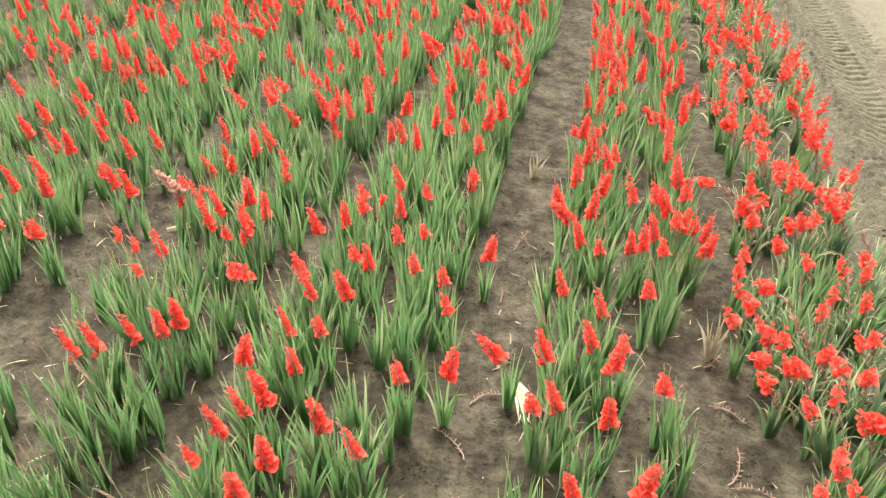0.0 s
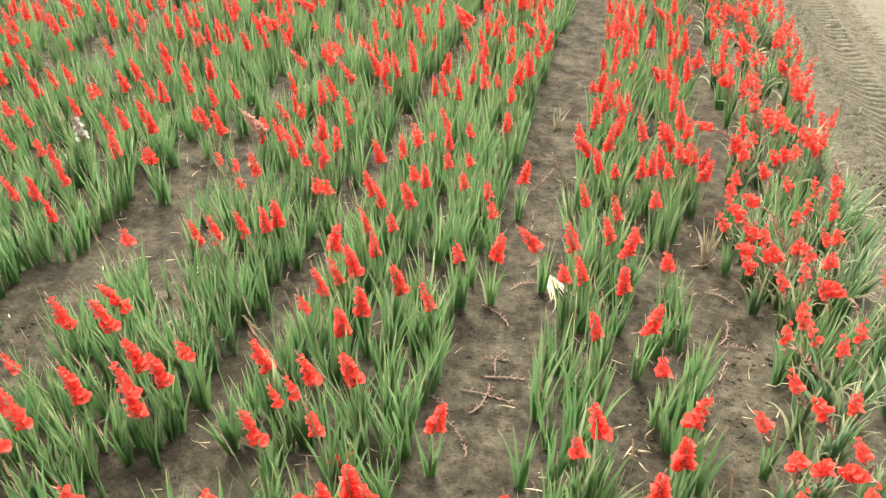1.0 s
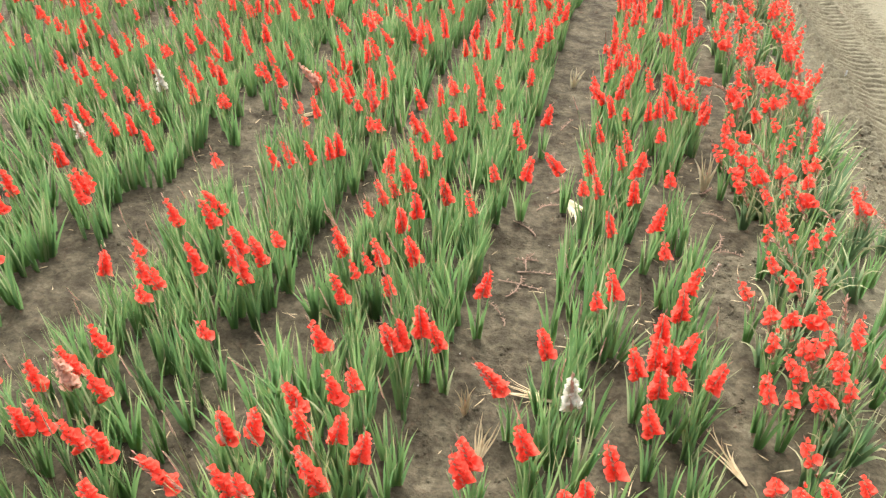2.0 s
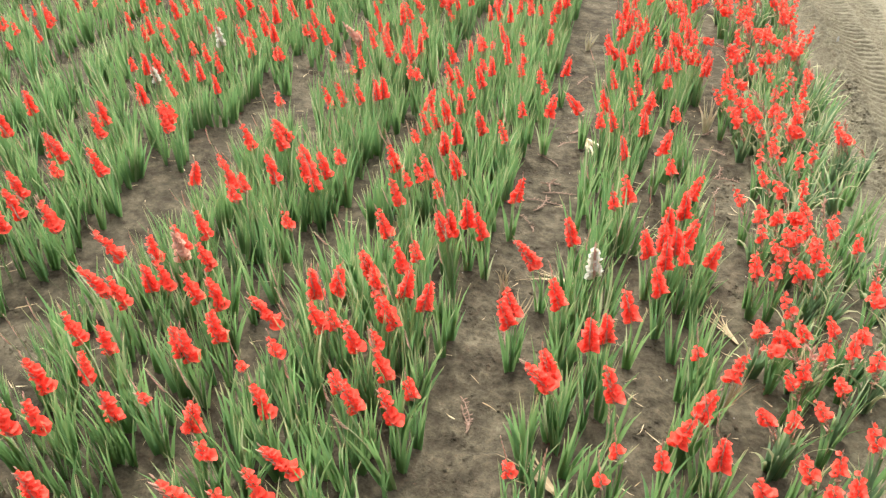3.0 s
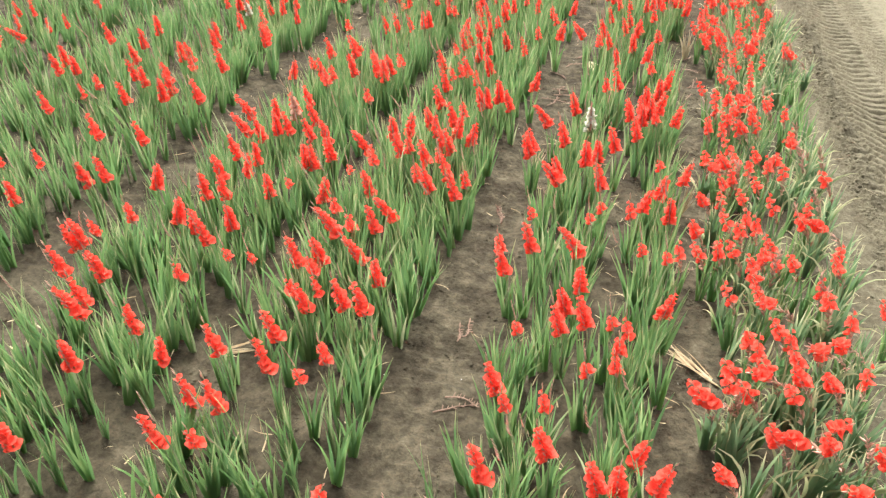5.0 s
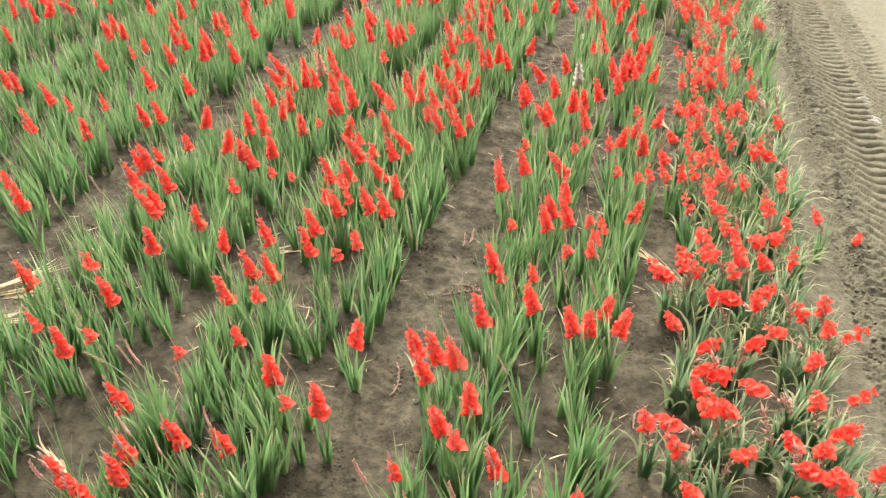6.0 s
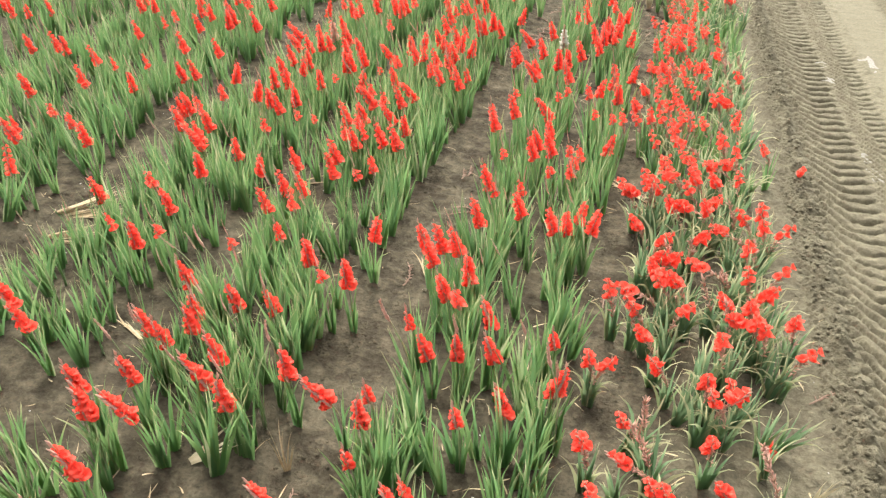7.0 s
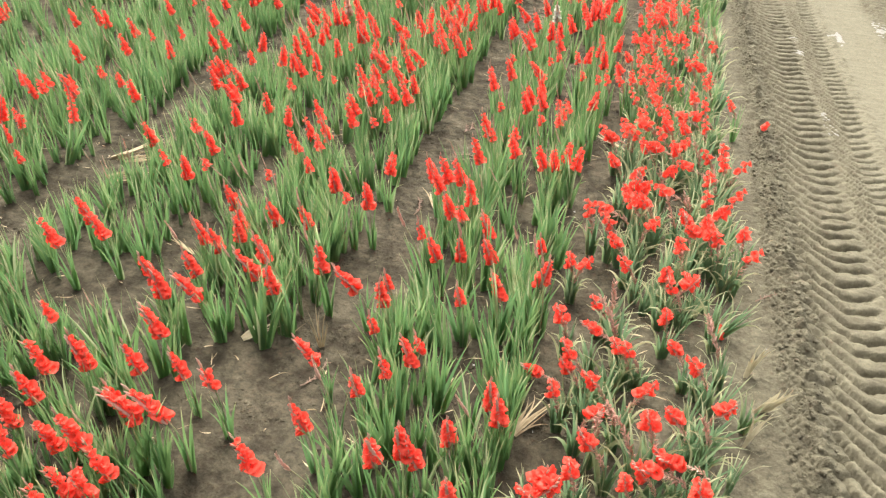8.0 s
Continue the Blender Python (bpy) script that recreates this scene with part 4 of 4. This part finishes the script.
def stalk_mesh(seed, length):
    """An old flower stalk: a bent stem with empty husks on both sides."""
    r = random.Random(seed)
    b, p, a, pts = Buf(), Vector((0, 0, 0.012)), 0.0, []
    for i in range(9):
        pts.append(p.copy())
        a += r.uniform(-0.35, 0.35)
        p = p + Vector((math.cos(a), math.sin(a), r.uniform(-0.1, 0.1))) * length / 8
    b.tube(pts, [0.006 - 0.0004 * i for i in range(9)], 0, 4)
    for i in range(16):
        q = pts[1 + i // 2].lerp(pts[min(8, 2 + i // 2)], r.random())
        side = 1 if i % 2 else -1
        d = Vector((0.6, side * r.uniform(0.5, 1.0), r.uniform(0.0, 0.5))).normalized()
        b.add(BUD_SHAPE, Matrix.Translation(q) @ d.to_track_quat("Z", "Y").to_matrix().to_4x4() @ Matrix.Scale(r.uniform(0.022, 0.036), 4))
    return buf_mesh("fallen_stalk", b, STALK)


STALKS = [stalk_mesh(70 + k, 0.17 + 0.05 * k) for k in range(4)]
TWIGS = [(-0.44, 3.48, 25), (-0.52, 3.15, 75), (-0.47, 2.74, 125), (-0.51, 4.22, 100), (0.88, 3.84, 20), (0.89, 3.49, 10), (0.96, 2.92, 60), (-0.52, 4.9, 85),
         (-0.39, 2.38, 150), (-0.47, 2.26, 120), (-0.56, 1.86, 60), (-0.65, 2.04, 5), (-0.42, 3.53, 30), (0.97, 2.89, 35), (-0.51, 1.53, 110), (0.95, 2.57, 80),
         (-0.54, -0.7, 80), (-0.38, 0.05, 160), (-0.7, 1.84, 140), (-0.53, 2.19, 20), (-0.5, -2.3, 65), (-0.44, -2.82, 30), (-0.54, -0.72, 95), (0.87, -1.09, 45),
         (0.81, -2.55, 50), (-0.42, 0.01, 5), (-0.51, -4.04, 85), (-0.48, -2.95, 40), (-0.46, -2.24, 60)]
for i, (x, y, a) in enumerate(TWIGS + [(0.97, -3.89, 110), (-0.58, -6.24, 60), (2.3, -4.5, 50), (0.4, -5.43, 150)]):
    tagged(new("fallen_stalk", STALKS[i % 4]), "withered reddish-brown flower stalk lying on the soil", "dead stalk", "fallen stalks").matrix_basis = \
        pose(x, y, soil_height(x, y) + 0.004, 0, 0, a)

# fallen red flowers
for x, y, a in ((2.53, -1.4, 40), (-1.2, 1.3, 10), (2.0, -5.0, 80)):
    b = Buf().add(FLORETS[1], pose(0, 0, 0.03, 80, 0, 0) @ Matrix.Scale(0.05, 4)).add(FLORETS[2], pose(0.05, 0.02, 0.028, 95, 0, 60) @ Matrix.Scale(0.045, 4))
    tagged(new("fallen_flower", buf_mesh("fallen_flower", b, RED)), "fallen red flower lying on bare soil", "flower", "fallen flowers").matrix_basis = \
        pose(x, y, soil_height(x, y) + 0.002, 0, 0, a)


# a small white plant label pushed into the lane
def label_stake(x, y):
    bm = bmesh.new()
    rows = [(0.009, -0.02), (0.011, 0.0), (0.011, 0.055), (0.008, 0.062)]
    vs = [[bm.verts.new((sx * w, sy * 0.0015, z)) for sx, sy in ((-1, -1), (1, -1), (1, 1), (-1, 1))] for w, z in rows]
    for lo, hi in zip(vs, vs[1:]):
        for k in range(4):
            bm.faces.new((lo[k], lo[(k + 1) % 4], hi[(k + 1) % 4], hi[k]))
    bm.faces.new(vs[-1])
    me = bpy.data.meshes.new("plant_label")
    bm.to_mesh(me)
    bm.free()
    me.materials.append(LABEL)
    tagged(new("plant_label", me), "small white plastic plant label stuck in the soil", "plant label").matrix_basis = pose(x, y, soil_height(x, y), 6, -8, 20)


label_stake(2.745, 7.43)


# ---------------------------------------------------------------- puddles in the lane
def puddle(x, y, long, wide, seed):
    """A flat sheet of water at the level of the low spots; the soil rises out of it."""
    r = random.Random(seed)
    heights = sorted(soil_height(x + r.uniform(-0.8, 0.8) * wide, y + r.uniform(-0.8, 0.8) * long) for k in range(60))
    level, n = heights[22], 48
    bm, ring = bmesh.new(), []
    for i in range(n):
        t = 2 * math.pi * i / n
        q = 1 + 0.5 * noise.noise((math.cos(t) * 1.8, math.sin(t) * 1.8, seed * 3.1)) + 0.2 * noise.noise((math.cos(t) * 6, math.sin(t) * 6, seed))
        ring.append(bm.verts.new((math.cos(t) * wide * q, math.sin(t) * long * q, level)))
    bm.faces.new(ring)
    me = bpy.data.meshes.new("puddle")
    bm.to_mesh(me)
    bm.free()
    me.materials.append(WATER)
    tagged(new("puddle", me), "shallow broken puddle of pale wet silt", "puddle", "puddles in the lane", "structure").matrix_basis = pose(x, y, 0)


for args in ((3.3, -1.04, 0.16, 0.07, 1), (3.27, -0.72, 0.1, 0.05, 6), (3.22, 2.05, 0.16, 0.07, 2), (3.2, 1.44, 0.13, 0.08, 3), (3.8, 2.2, 0.3, 0.1, 4), (4.5, 2.95, 0.4, 0.14, 5)):
    puddle(*args)


# ---------------------------------------------------------------- crumbs of soil
def crumbs(name, label, seed, count, place, small, large, mat):
    g = np.random.default_rng(seed)
    cube = np.array([(a_, b_, c_) for c_ in (-1, 1) for a_, b_ in ((-1, -1), (1, -1), (1, 1), (-1, 1))], np.float32)
    quads = np.array([(0, 3, 2, 1), (4, 5, 6, 7), (0, 1, 5, 4), (1, 2, 6, 5), (2, 3, 7, 6), (3, 0, 4, 7)], np.int32)
    vs, fs = [], []
    for i in range(count):
        x, y = place(g)
        size = small + (large - small) * g.random() ** 3
        a_ = g.random() * 6.3
        turn = np.array([(math.cos(a_), -math.sin(a_), 0), (math.sin(a_), math.cos(a_), 0), (0, 0, 1)], np.float32)
        shape = cube * np.array((1, 0.8, 0.65), np.float32) * (0.72 + 0.45 * g.random((8, 3)).astype(np.float32))
        vs.append((shape * size * 0.5) @ turn.T + np.array((x, y, soil_height(x, y) - size * 0.08), np.float32))
        fs.append(quads + 8 * i)
    v, f = np.concatenate(vs).astype(np.float32), np.concatenate(fs)
    me = mesh_of(name, v, f, np.zeros(len(v), np.float32), np.zeros(len(f), np.int32), [mat])
    return tagged(new(name, me), label, "soil", "", "stuff")


heaps = random.Random(9)
HEAPS = [(heaps.choice((-0.78, -0.3, 0.4, 0.95, -1.95, -3.6, -1.3, 1.15)) + heaps.gauss(0, 0.1), heaps.uniform(-7.4, 6), heaps.uniform(0.05, 0.16)) for k in range(260)]


def in_heap(g):
    x, y, r = HEAPS[g.integers(len(HEAPS))]
    return x + g.normal() * r, y + g.normal() * r * 1.3


crumbs("soil_crumbs", "loose crumbs of dark soil between the rows", 5, 14000, in_heap, 0.005, 0.026, SOIL)
crumbs("fine_soil_crumbs", "fine crumbs of soil scattered over the paths", 8, 9000, lambda g: (g.choice((-3.55, -2.0, -0.55, -0.55, 0.36, 0.95)) + g.normal() * 0.2, g.uniform(-7.4, 5)), 0.004, 0.017, SOIL)
crumbs("lane_clods", "crumbled clods along the edge of the lane", 6, 3400, lambda g: (2.56 + g.normal() * 0.075, g.uniform(-7.5, 6)), 0.006, 0.034, SOIL)
crumbs("pale_pebbles", "tiny pale pebbles scattered on the soil", 7, 260, lambda g: (g.uniform(-4, 2.4), g.uniform(-7.5, 6)), 0.006, 0.014, STONE)


# ---------------------------------------------------------------- bits of dry leaf under the plants
def litter(seed, count):
    r = random.Random(seed)
    b = Buf()
    for k in range(count):
        lx, half, per_m = r.choice([q for q in LINES if q[0] > -4.8])
        x, y = lx + r.gauss(0, half * 1.2), r.uniform(-7.6, 6)
        blade = leaf_buf(r, r.uniform(0.04, 0.15), r.uniform(0.004, 0.011), r.uniform(-15, 15), r.uniform(-80, 80), r.uniform(-0.3, 0.3), 4)
        b.add(blade, lying(x, y, r.uniform(0, 360), r.uniform(-2, 12)))
    tagged(new("leaf_litter", buf_mesh("leaf_litter", b, STRAW)), "scattered bits of dry leaf on the soil", "leaf litter", "", "stuff")


litter(31, 1300)
